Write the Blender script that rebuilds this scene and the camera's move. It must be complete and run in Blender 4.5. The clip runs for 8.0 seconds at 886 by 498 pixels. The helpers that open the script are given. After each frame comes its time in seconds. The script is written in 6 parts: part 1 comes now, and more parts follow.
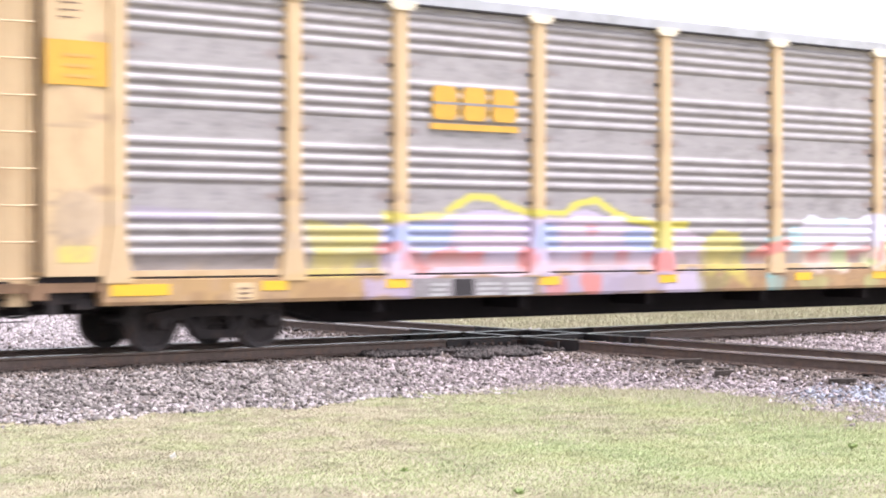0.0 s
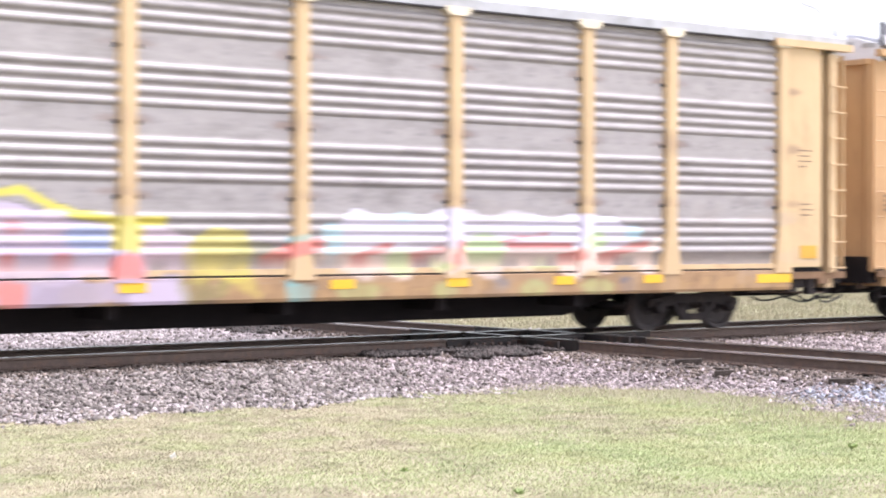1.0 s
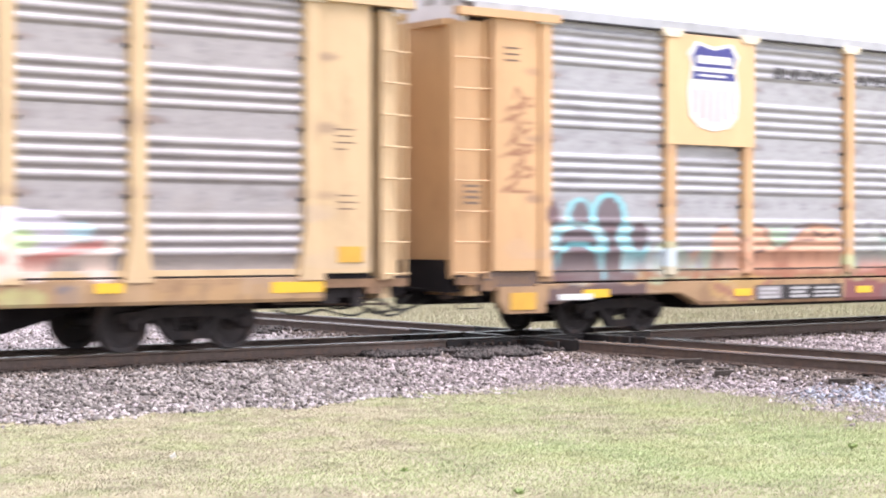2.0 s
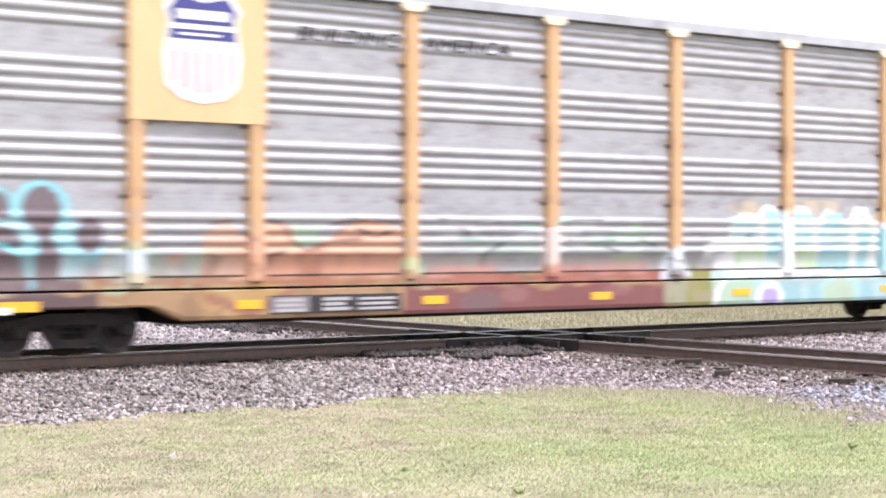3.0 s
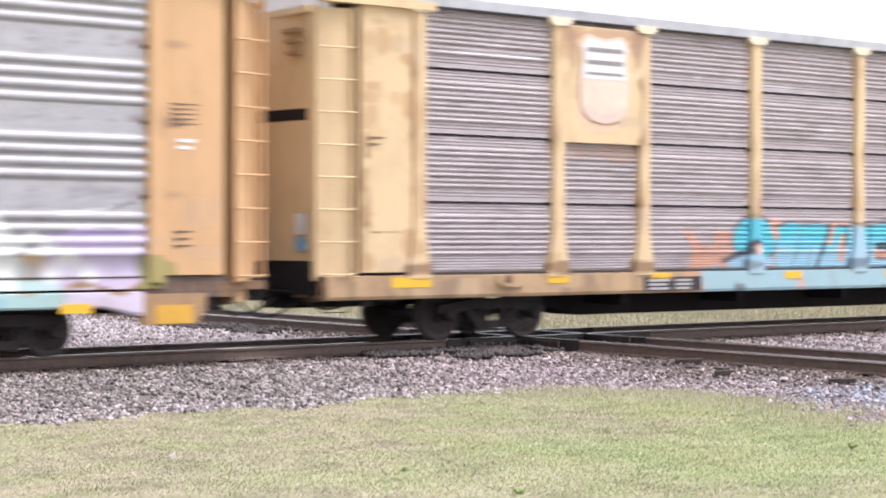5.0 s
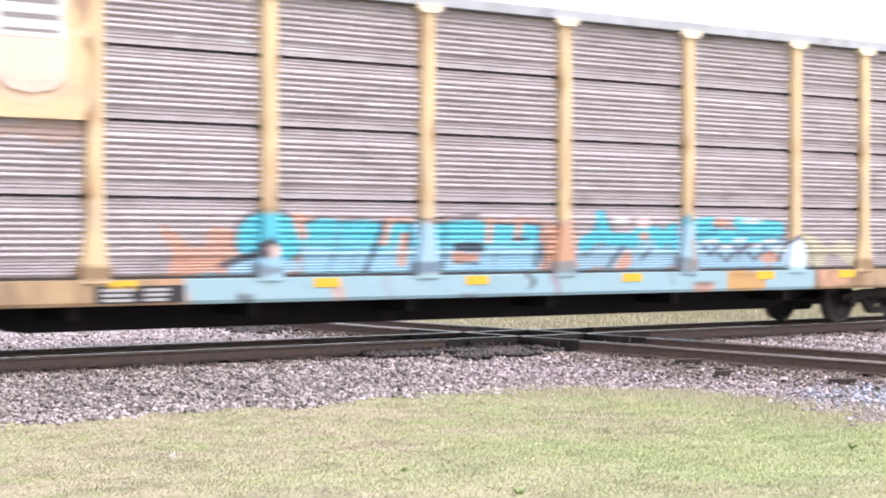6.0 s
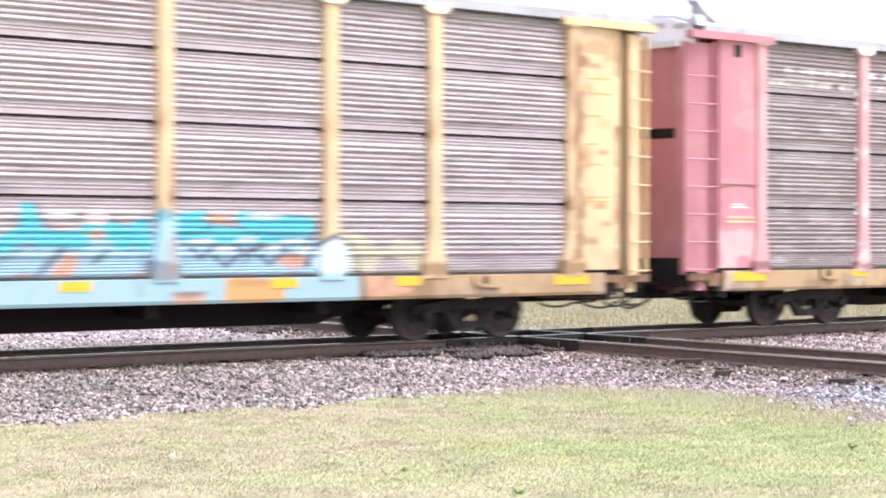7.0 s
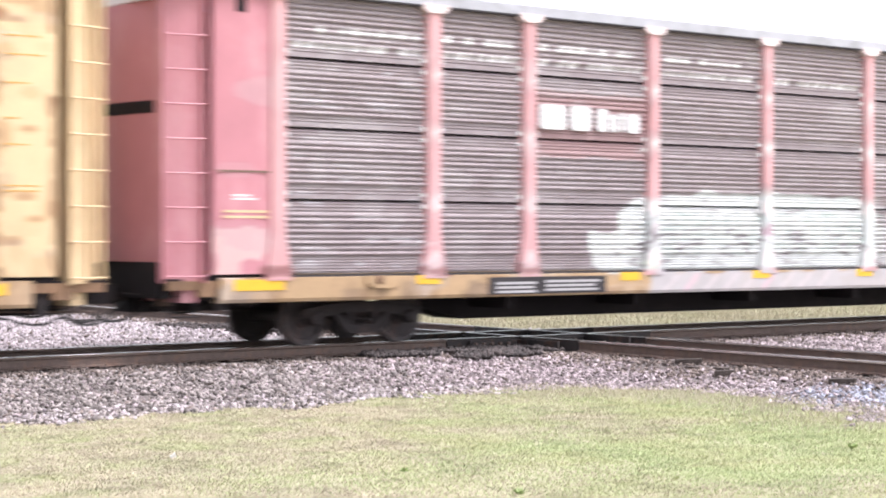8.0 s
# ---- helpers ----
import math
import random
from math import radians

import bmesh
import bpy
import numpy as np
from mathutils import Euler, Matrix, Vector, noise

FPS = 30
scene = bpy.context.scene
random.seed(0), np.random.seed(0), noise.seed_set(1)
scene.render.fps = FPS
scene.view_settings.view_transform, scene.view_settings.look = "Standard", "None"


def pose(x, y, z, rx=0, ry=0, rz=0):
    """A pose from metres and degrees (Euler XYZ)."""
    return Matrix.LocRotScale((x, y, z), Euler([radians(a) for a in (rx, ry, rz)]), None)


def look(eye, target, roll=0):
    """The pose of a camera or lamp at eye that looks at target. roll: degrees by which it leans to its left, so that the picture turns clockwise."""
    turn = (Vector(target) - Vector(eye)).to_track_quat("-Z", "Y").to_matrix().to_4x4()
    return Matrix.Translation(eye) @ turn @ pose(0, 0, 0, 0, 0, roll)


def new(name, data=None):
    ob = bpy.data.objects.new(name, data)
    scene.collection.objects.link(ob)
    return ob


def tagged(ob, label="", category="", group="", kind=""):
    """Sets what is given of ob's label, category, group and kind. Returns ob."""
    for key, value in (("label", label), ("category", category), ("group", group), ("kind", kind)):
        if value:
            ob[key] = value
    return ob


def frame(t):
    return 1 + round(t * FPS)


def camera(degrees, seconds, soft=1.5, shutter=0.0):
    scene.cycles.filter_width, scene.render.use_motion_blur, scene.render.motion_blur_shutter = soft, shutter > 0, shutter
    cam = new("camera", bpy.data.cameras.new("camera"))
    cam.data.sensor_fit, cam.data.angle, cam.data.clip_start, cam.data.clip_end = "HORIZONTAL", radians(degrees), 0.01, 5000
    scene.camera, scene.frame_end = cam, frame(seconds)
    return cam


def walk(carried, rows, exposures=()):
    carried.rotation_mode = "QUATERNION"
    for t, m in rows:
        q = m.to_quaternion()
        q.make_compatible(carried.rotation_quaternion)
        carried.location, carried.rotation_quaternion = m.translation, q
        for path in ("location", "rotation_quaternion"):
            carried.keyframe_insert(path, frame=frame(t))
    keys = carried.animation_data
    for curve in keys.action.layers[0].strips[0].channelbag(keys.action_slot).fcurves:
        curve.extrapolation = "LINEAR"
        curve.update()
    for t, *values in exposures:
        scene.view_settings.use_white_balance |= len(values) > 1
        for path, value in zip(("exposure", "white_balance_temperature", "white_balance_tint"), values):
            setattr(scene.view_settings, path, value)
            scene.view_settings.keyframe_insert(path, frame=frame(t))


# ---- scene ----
# camera on a tripod beside the track; the train's track runs along x, rail tops at z = 0
SPEED = 10.38
EYE = Vector((0.0, -23.768, 1.667))
YAW, TILT = radians(37.469), radians(-0.388)
AHEAD = Vector((math.sin(YAW) * math.cos(TILT), math.cos(YAW) * math.cos(TILT), math.sin(TILT)))
cam = camera(28.0, 8.0, soft=1.9, shutter=0.5)
STAND = look(EYE, EYE + AHEAD * 20, 0.106)
walk(cam, [(0.0, STAND), (8.0, STAND)],
     [(0.0, 1.43, 6300, 14), (1.0, 1.43, 6300, 14), (2.5, 1.4, 6300, 14), (3.0, 1.37, 6300, 14), (3.5, 1.28, 6300, 14), (4.0, 1.16, 6300, 14), (4.5, 1.07, 6300, 14), (5.0, 1.15, 6300, 14), (6.5, 1.48, 6300, 14), (7.0, 1.54, 6300, 14), (8.0, 1.43, 6300, 14)])

# ---- light: bright overcast sky with a wide, weak sun behind the camera ----
SUN_UP, SUN_ROUND = 66.0, 148.0
world = bpy.data.worlds.new("overcast_sky")
scene.world = world
world.use_nodes = True
wn, wl = world.node_tree.nodes, world.node_tree.links
sky = wn.new("ShaderNodeTexSky")
sky.sky_type, sky.sun_disc = "NISHITA", False
sky.sun_elevation, sky.sun_rotation = radians(SUN_UP), radians(SUN_ROUND)
sky.dust_density, sky.air_density = 3.0, 1.0
grey = wn.new("ShaderNodeHueSaturation")
grey.inputs["Saturation"].default_value = 0.22
wl.new(sky.outputs[0], grey.inputs["Color"])
wl.new(grey.outputs[0], wn["Background"].inputs["Color"])
wn["Background"].inputs["Strength"].default_value = 0.15
sun = new("sun", bpy.data.lights.new("sun", "SUN"))
sun.data.energy, sun.data.angle, sun.data.color = 1.4, radians(30), (1.0, 0.97, 0.98)
a, e = radians(SUN_ROUND), radians(SUN_UP)
sun.matrix_world = look((0, 0, 60), Vector((0, 0, 60)) - Vector((math.sin(a) * math.cos(e), math.cos(a) * math.cos(e), math.sin(e))))


# ---- materials ----
def material(name, colour, rough=0.6, metal=0.0, spread=0.12, grain=6.0, fine=60.0, bump=0.15, stain=None, stain_amount=0.0,
             stain_scale=1.2, streak=1.0, painted=False, island=None, objectwise=0.0, spec=0.5, stain_from=(0.52, 0.72), clump=0.0):
    m = bpy.data.materials.new(name)
    m.use_nodes = True
    n, l = m.node_tree.nodes, m.node_tree.links
    shader = n["Principled BSDF"]
    shader.inputs["Roughness"].default_value = rough
    shader.inputs["Metallic"].default_value = metal
    shader.inputs["Specular IOR Level"].default_value = spec
    place = n.new("ShaderNodeTexCoord")
    stretch = n.new("ShaderNodeMapping")
    stretch.inputs["Scale"].default_value = (1, 1, streak)
    l.new(place.outputs["Object"], stretch.inputs["Vector"])

    def wave(scale, detail, rough_=0.6):
        t = n.new("ShaderNodeTexNoise")
        t.inputs["Scale"].default_value, t.inputs["Detail"].default_value, t.inputs["Roughness"].default_value = scale, detail, rough_
        l.new(stretch.outputs[0], t.inputs["Vector"])
        return t.outputs["Fac"]

    def mix(fac, one, two, kind="MIX"):
        x = n.new("ShaderNodeMix")
        x.data_type, x.blend_type = "RGBA", kind
        for socket, value in ((x.inputs[0], fac), (x.inputs[6], one), (x.inputs[7], two)):
            if isinstance(value, bpy.types.NodeSocket):
                l.new(value, socket)
            elif isinstance(value, tuple):
                socket.default_value = (*value, 1)
            else:
                socket.default_value = value
        return x.outputs[2]

    def ramp(fac, low, high, to0=0.0, to1=1.0):
        r = n.new("ShaderNodeMapRange")
        r.inputs[1].default_value, r.inputs[2].default_value, r.inputs[3].default_value, r.inputs[4].default_value = low, high, to0, to1
        l.new(fac, r.inputs[0])
        return r.outputs[0]

    dark = tuple(c * (1 - spread) for c in colour)
    light = tuple(min(1, c * (1 + spread)) for c in colour)
    out = mix(ramp(wave(grain, 5), 0.3, 0.7), dark, light)
    small = wave(fine, 3)
    out = mix(0.5 * min(1, spread * 4), out, mix(ramp(small, 0.3, 0.7), dark, light))
    if island:
        geo = n.new("ShaderNodeNewGeometry")
        out = mix(ramp(geo.outputs["Random Per Island"], 0, 1), out, island)
    if objectwise:
        info = n.new("ShaderNodeObjectInfo")
        out = mix(ramp(info.outputs["Random"], 0, 1, 0, objectwise), out, tuple(c * 0.5 for c in colour))
    if stain:
        out = mix(ramp(wave(stain_scale, 7, 0.7), stain_from[0], stain_from[1], 0, stain_amount), out, stain)
    if clump:
        out = mix(ramp(wave(2.2, 5), 0.36, 0.52, clump, 0), out, tuple(q * 0.45 for q in colour))
    if painted:
        colour_in, cover = n.new("ShaderNodeAttribute"), n.new("ShaderNodeAttribute")
        colour_in.attribute_name, cover.attribute_name = "paint", "cover"
        out = mix(cover.outputs["Fac"], out, colour_in.outputs["Color"])
        rest = n.new("ShaderNodeMath")
        rest.operation = "MULTIPLY_ADD"
        rest.inputs[1].default_value, rest.inputs[2].default_value = -metal, metal
        l.new(cover.outputs["Fac"], rest.inputs[0])
        l.new(rest.outputs[0], shader.inputs["Metallic"])
        dull = n.new("ShaderNodeMath")
        dull.operation = "MULTIPLY_ADD"
        dull.inputs[1].default_value, dull.inputs[2].default_value = 0.8 - rough, rough
        l.new(cover.outputs["Fac"], dull.inputs[0])
        l.new(dull.outputs[0], shader.inputs["Roughness"])
    l.new(out, shader.inputs["Base Color"])
    if bump:
        b = n.new("ShaderNodeBump")
        b.inputs["Strength"].default_value, b.inputs["Distance"].default_value = bump, 0.02
        l.new(small, b.inputs["Height"])
        l.new(b.outputs[0], shader.inputs["Normal"])
    return m


RUST = (0.16, 0.07, 0.035)
DIRT = (0.10, 0.085, 0.08)
M_STEEL_NEW = material("galvanised_panel", (0.375, 0.365, 0.39), 0.55, 0.2, 0.12, 3, 40, 0.08, DIRT, 0.4, 0.8, 3.0, painted=True)
M_STEEL_DUSTY = material("dusty_galvanised_panel", (0.335, 0.306, 0.315), 0.55, 0.18, 0.14, 3, 40, 0.08, DIRT, 0.45, 0.8, 3.0, painted=True)
M_STEEL_OLD = material("weathered_panel", (0.375, 0.325, 0.34), 0.52, 0.22, 0.25, 4, 30, 0.12, DIRT, 0.6, 1.0, 5.0, painted=True)
M_STEEL_BROWN = material("grimy_panel", (0.25, 0.205, 0.212), 0.52, 0.2, 0.32, 4, 30, 0.12, (0.42, 0.39, 0.40), 0.5, 1.6, 6.0, painted=True)
M_YELLOW = material("faded_yellow_paint", (0.535, 0.38, 0.225), 0.5, 0, 0.08, 2, 30, 0.05, RUST, 0.28, 1.3, 0.5, painted=True)
M_ORANGE = material("warm_yellow_paint", (0.55, 0.335, 0.175), 0.5, 0, 0.07, 2, 30, 0.05, RUST, 0.2, 1.3, 0.5, painted=True)
M_CREAM = material("bleached_yellow_paint", (0.625, 0.46, 0.275), 0.55, 0, 0.10, 2, 30, 0.06, (0.22, 0.11, 0.05), 0.28, 1.5, 0.6, painted=True)
M_PINK = material("faded_red_paint", (0.47, 0.195, 0.225), 0.55, 0, 0.10, 2, 30, 0.06, (0.58, 0.40, 0.40), 0.4, 1.0, 0.5, painted=True)
M_PINK_PALE = material("bleached_red_post_paint", (0.56, 0.31, 0.315), 0.55, 0, 0.12, 2, 30, 0.06, (0.42, 0.16, 0.17), 0.4, 1.2, 0.5, painted=True)
M_SILL = material("grimy_sill_paint", (0.335, 0.205, 0.110), 0.6, 0, 0.18, 3, 30, 0.08, (0.17, 0.10, 0.065), 0.6, 1.4, 0.7, painted=True)
M_SILL_CREAM = material("stained_cream_sill_paint", (0.41, 0.275, 0.155), 0.6, 0, 0.18, 3, 30, 0.08, (0.20, 0.12, 0.08), 0.75, 1.4, 0.6, painted=True)
M_ROOF = material("roof_steel", (0.50, 0.50, 0.55), 0.55, 0.2, 0.12, 3, 30, 0.08, DIRT, 0.4)
M_GABLE = material("pale_galvanised_sheet", (0.72, 0.71, 0.75), 0.5, 0.1, 0.08, 3, 30, 0.05, (0.4, 0.38, 0.4), 0.3)
M_BLACK = material("sooty_black_steel", (0.014, 0.011, 0.013), 0.85, 0, 0.4, 4, 40, 0.2, (0.045, 0.032, 0.030), 0.5, spec=0.25)
M_TRUCK = material("grimy_cast_steel", (0.027, 0.022, 0.023), 0.8, 0.0, 0.35, 6, 40, 0.3, (0.07, 0.045, 0.038), 0.5, 3.0, spec=0.3)
M_WHEEL = material("worn_wheel_steel", (0.050, 0.041, 0.043), 0.65, 0.1, 0.3, 6, 40, 0.2, RUST, 0.4, 3.0)
M_REFLECT = material("yellow_reflective_tape", (0.72, 0.42, 0.03), 0.4, 0, 0.06, 8, 40, 0.0)
M_LETTER = material("dark_stencil_paint", (0.16, 0.105, 0.075), 0.7, 0, 0.2, 8, 50, 0.0)
M_INKY = material("dark_stencil_patch", (0.030, 0.025, 0.028), 0.7, 0, 0.2, 8, 50, 0.0)
M_PALE_BLUE = material("pale_blue_sticker", (0.22, 0.40, 0.58), 0.6, 0, 0.1, 8, 50, 0.0)
M_WHITE = material("white_paint", (0.66, 0.645, 0.645), 0.5, 0, 0.06, 3, 40, 0.03)
M_BLUE = material("navy_blue_paint", (0.05, 0.05, 0.22), 0.5, 0, 0.1, 3, 40, 0.03)
M_PALE_RED = material("bleached_red_paint", (0.60, 0.34, 0.36), 0.5, 0, 0.08, 3, 40, 0.03)
M_GOLD = material("gold_paint", (0.58, 0.32, 0.045), 0.5, 0, 0.08, 3, 40, 0.03)
M_TAN = material("tan_paint", (0.55, 0.30, 0.08), 0.6, 0, 0.1, 8, 50, 0.0)
M_SIGN = material("sunlit_yellow_sheet_paint", (0.64, 0.43, 0.235), 0.5, 0, 0.06, 2, 30, 0.05, RUST, 0.15, 1.3, 0.5)
M_CAP = material("bleached_cap_paint", (0.68, 0.59, 0.46), 0.55, 0, 0.10, 3, 40, 0.03)
M_CAP_PINK = material("bleached_pink_cap_paint", (0.68, 0.56, 0.55), 0.55, 0, 0.10, 3, 40, 0.03)
M_DULL = material("dull_white_stencil_paint", (0.40, 0.385, 0.39), 0.7, 0, 0.2, 8, 50, 0.0)
M_HORN = material("blue_grey_steel_plate", (0.17, 0.17, 0.20), 0.6, 0.1, 0.15, 3, 40, 0.05)
M_RUSTY = material("rusted_bolt_steel", (0.13, 0.065, 0.04), 0.8, 0, 0.3, 8, 50, 0.1)
M_EDGE = material("rust_streaked_edge_paint", (0.20, 0.115, 0.065), 0.75, 0, 0.35, 4, 30, 0.1, (0.06, 0.042, 0.036), 0.8, 2.2, 0.6)
M_GREY = material("grey_stencil_patch", (0.25, 0.225, 0.235), 0.7, 0, 0.25, 8, 50, 0.0)
M_BLUSH = material("bleached_pink_paint", (0.66, 0.49, 0.42), 0.55, 0, 0.10, 3, 40, 0.03)
M_STONE_OIL = material("oil_blackened_stone", (0.022, 0.018, 0.018), 0.8, 0, 0.3, 8, 60, 0.2, island=(0.09, 0.072, 0.068))
M_HOSE = material("black_rubber", (0.02, 0.02, 0.02), 0.8, 0, 0.2, 8, 50, 0.0)
M_RAIL = material("rusty_rail_steel", (0.125, 0.088, 0.075), 0.75, 0.1, 0.35, 8, 60, 0.3, (0.17, 0.09, 0.055), 0.6, 4.0)
M_RAIL_TOP = material("polished_rail_head", (0.90, 0.89, 0.90), 0.2, 1.0, 0.06, 4, 80, 0.03)
M_RAIL_WORN = material("film_rusted_rail_head", (0.50, 0.46, 0.45), 0.16, 0.8, 0.15, 4, 80, 0.03, (0.25, 0.17, 0.13), 0.4, 3.0)
M_CASTING = material("crossing_casting", (0.026, 0.021, 0.021), 0.7, 0.1, 0.35, 6, 60, 0.25, RUST, 0.5, 4.0)
M_TIE = material("creosoted_timber", (0.055, 0.042, 0.036), 0.9, 0, 0.4, 6, 50, 0.4, (0.14, 0.11, 0.10), 0.5, 3.0)
M_STONE = material("crushed_stone", (0.052, 0.042, 0.038), 0.85, 0, 0.3, 8, 60, 0.2, island=(0.40, 0.35, 0.335))
M_STONE_RUST = material("rust_dusted_stone", (0.055, 0.040, 0.034), 0.88, 0, 0.3, 8, 60, 0.2, island=(0.27, 0.215, 0.19))
M_STONE_PINK = material("pinkish_stone", (0.11, 0.085, 0.086), 0.85, 0, 0.3, 8, 60, 0.2, island=(0.50, 0.415, 0.43))
# pale edge stones; beyond the train this colour also holds the open sky's light
M_STONE_PALE = material("pale_and_sky_lit_stone", (0.25, 0.215, 0.222), 0.85, 0, 0.25, 8, 60, 0.2, island=(0.58, 0.51, 0.53))
M_STONE_BLUE = material("bluish_stone", (0.12, 0.12, 0.15), 0.85, 0, 0.3, 8, 60, 0.2, island=(0.46, 0.47, 0.55))
M_BED = material("ballast_fines", (0.12, 0.10, 0.095), 0.95, 0, 0.45, 14, 45, 0.6, (0.30, 0.27, 0.27), 0.8, 25.0)
M_TURF = material("mown_turf", (0.33, 0.325, 0.195), 0.95, 0, 0.15, 1.2, 20, 0.2, (0.40, 0.35, 0.25), 0.8, 0.6, stain_from=(0.45, 0.6), clump=0.4)
M_BLADE = material("green_grass_blades", (0.33, 0.395, 0.195), 0.75, 0, 0.10, 1.0, 6, 0.0, (0.40, 0.40, 0.22), 0.8, 0.8, island=(0.40, 0.44, 0.235), spec=0.15, stain_from=(0.45, 0.60), clump=0.3)
M_STRAW = material("straw_grass_blades", (0.405, 0.355, 0.265), 0.8, 0, 0.10, 1.0, 6, 0.0, (0.33, 0.355, 0.19), 0.8, 0.9, island=(0.465, 0.405, 0.31), spec=0.15, stain_from=(0.48, 0.62), clump=0.4)
M_VERGE = material("rough_verge_grass", (0.29, 0.265, 0.18), 0.8, 0, 0.25, 2, 10, 0.0, island=(0.375, 0.35, 0.26), spec=0.15)
M_DRY = material("dry_grass", (0.40, 0.35, 0.26), 0.8, 0, 0.2, 2, 10, 0.0, island=(0.49, 0.45, 0.345), spec=0.15)


# ---- mesh building ----
class Shape:
    def __init__(self):
        self.v, self.f, self.smooth = [], [], False

    def add(self, verts, faces):
        k = len(self.v)
        self.v += verts
        self.f += [tuple(k + i for i in f) for f in faces]
        return self

    def box(self, x0, x1, y0, y1, z0, z1, b=0.0):
        """A box, its upright edges cut by b."""
        if b <= 0:
            ring = [(x0, y0), (x1, y0), (x1, y1), (x0, y1)]
        else:
            ring = [(x0 + b, y0), (x1 - b, y0), (x1, y0 + b), (x1, y1 - b), (x1 - b, y1), (x0 + b, y1), (x0, y1 - b), (x0, y0 + b)]
        return self.prism(ring, z0, z1)

    def prism(self, ring, z0, z1):
        n = len(ring)
        return self.add([(x, y, z0) for x, y in ring] + [(x, y, z1) for x, y in ring],
                        [tuple(reversed(range(n))), tuple(range(n, 2 * n))] + [(i, (i + 1) % n, n + (i + 1) % n, n + i) for i in range(n)])

    def slab(self, outline, y0, y1):
        """An outline in x, z (anticlockwise seen from -y) between y0 and y1."""
        n = len(outline)
        return self.add([(x, y0, z) for x, z in outline] + [(x, y1, z) for x, z in outline],
                        [tuple(range(n)), tuple(reversed(range(n, 2 * n)))] + [(i, n + i, n + (i + 1) % n, (i + 1) % n) for i in range(n)])

    def sweep(self, section, stations):
        """A closed section (a, b) carried through stations, each a function of (a, b) to a place."""
        n = len(section)
        for go in stations:
            self.v += [go(a, b) for a, b in section]
        k = len(self.v) - n * len(stations)
        for s in range(len(stations) - 1):
            for i in range(n):
                j = (i + 1) % n
                self.f.append((k + s * n + i, k + s * n + j, k + (s + 1) * n + j, k + (s + 1) * n + i))
        self.f += [tuple(reversed(range(k, k + n))), tuple(range(len(self.v) - n, len(self.v)))]
        return self

    def turned(self, profile, seg, centre, axis="y"):
        """A profile of (radius, along) turned about an axis through centre."""
        k, n = len(self.v), len(profile)
        for s in range(seg):
            w = 2 * math.pi * s / seg
            for r, h in profile:
                p = {"y": (r * math.cos(w), h, r * math.sin(w)), "x": (h, r * math.cos(w), r * math.sin(w)), "z": (r * math.cos(w), r * math.sin(w), h)}[axis]
                self.v.append(tuple(c + q for c, q in zip(centre, p)))
        for s in range(seg):
            for i in range(n - 1):
                p, q = k + s * n + i, k + ((s + 1) % seg) * n + i
                self.f.append((p, p + 1, q + 1, q))
        return self

    def tube(self, path, r, seg=6):
        path = [Vector(p) for p in path]
        k = len(self.v)
        for i, p in enumerate(path):
            d = (path[min(i + 1, len(path) - 1)] - path[max(i - 1, 0)]).normalized()
            u = d.cross(Vector((0, 0, 1)) if abs(d.z) < 0.9 else Vector((1, 0, 0))).normalized()
            w = d.cross(u)
            self.v += [tuple(p + r * (math.cos(6.2832 * j / seg) * u + math.sin(6.2832 * j / seg) * w)) for j in range(seg)]
        for i in range(len(path) - 1):
            for j in range(seg):
                a_, b_ = k + i * seg + j, k + i * seg + (j + 1) % seg
                self.f.append((a_, b_, b_ + seg, a_ + seg))
        self.f += [tuple(reversed(range(k, k + seg))), tuple(range(len(self.v) - seg, len(self.v)))]
        return self

    def mesh(self, name, mat_):
        me = bpy.data.meshes.new(name)
        me.from_pydata(self.v, [], self.f)
        me.materials.append(mat_)
        if self.smooth:
            me.polygons.foreach_set("use_smooth", [True] * len(me.polygons))
        me.update()
        return me


def part(name, shape, mat_, parent=None, label="", canvas=None, at=None):
    """Links a Shape (or a mesh) as one object under a thing or part; a canvas paints it."""
    me = shape.mesh(name, mat_) if isinstance(shape, Shape) else shape
    if canvas is not None:
        canvas.onto(me)
    ob = new(name, me)
    if parent is not None:
        ob.parent = parent
    if at is not None:
        ob.matrix_basis = at
    if label:
        tagged(ob, label)
    return ob


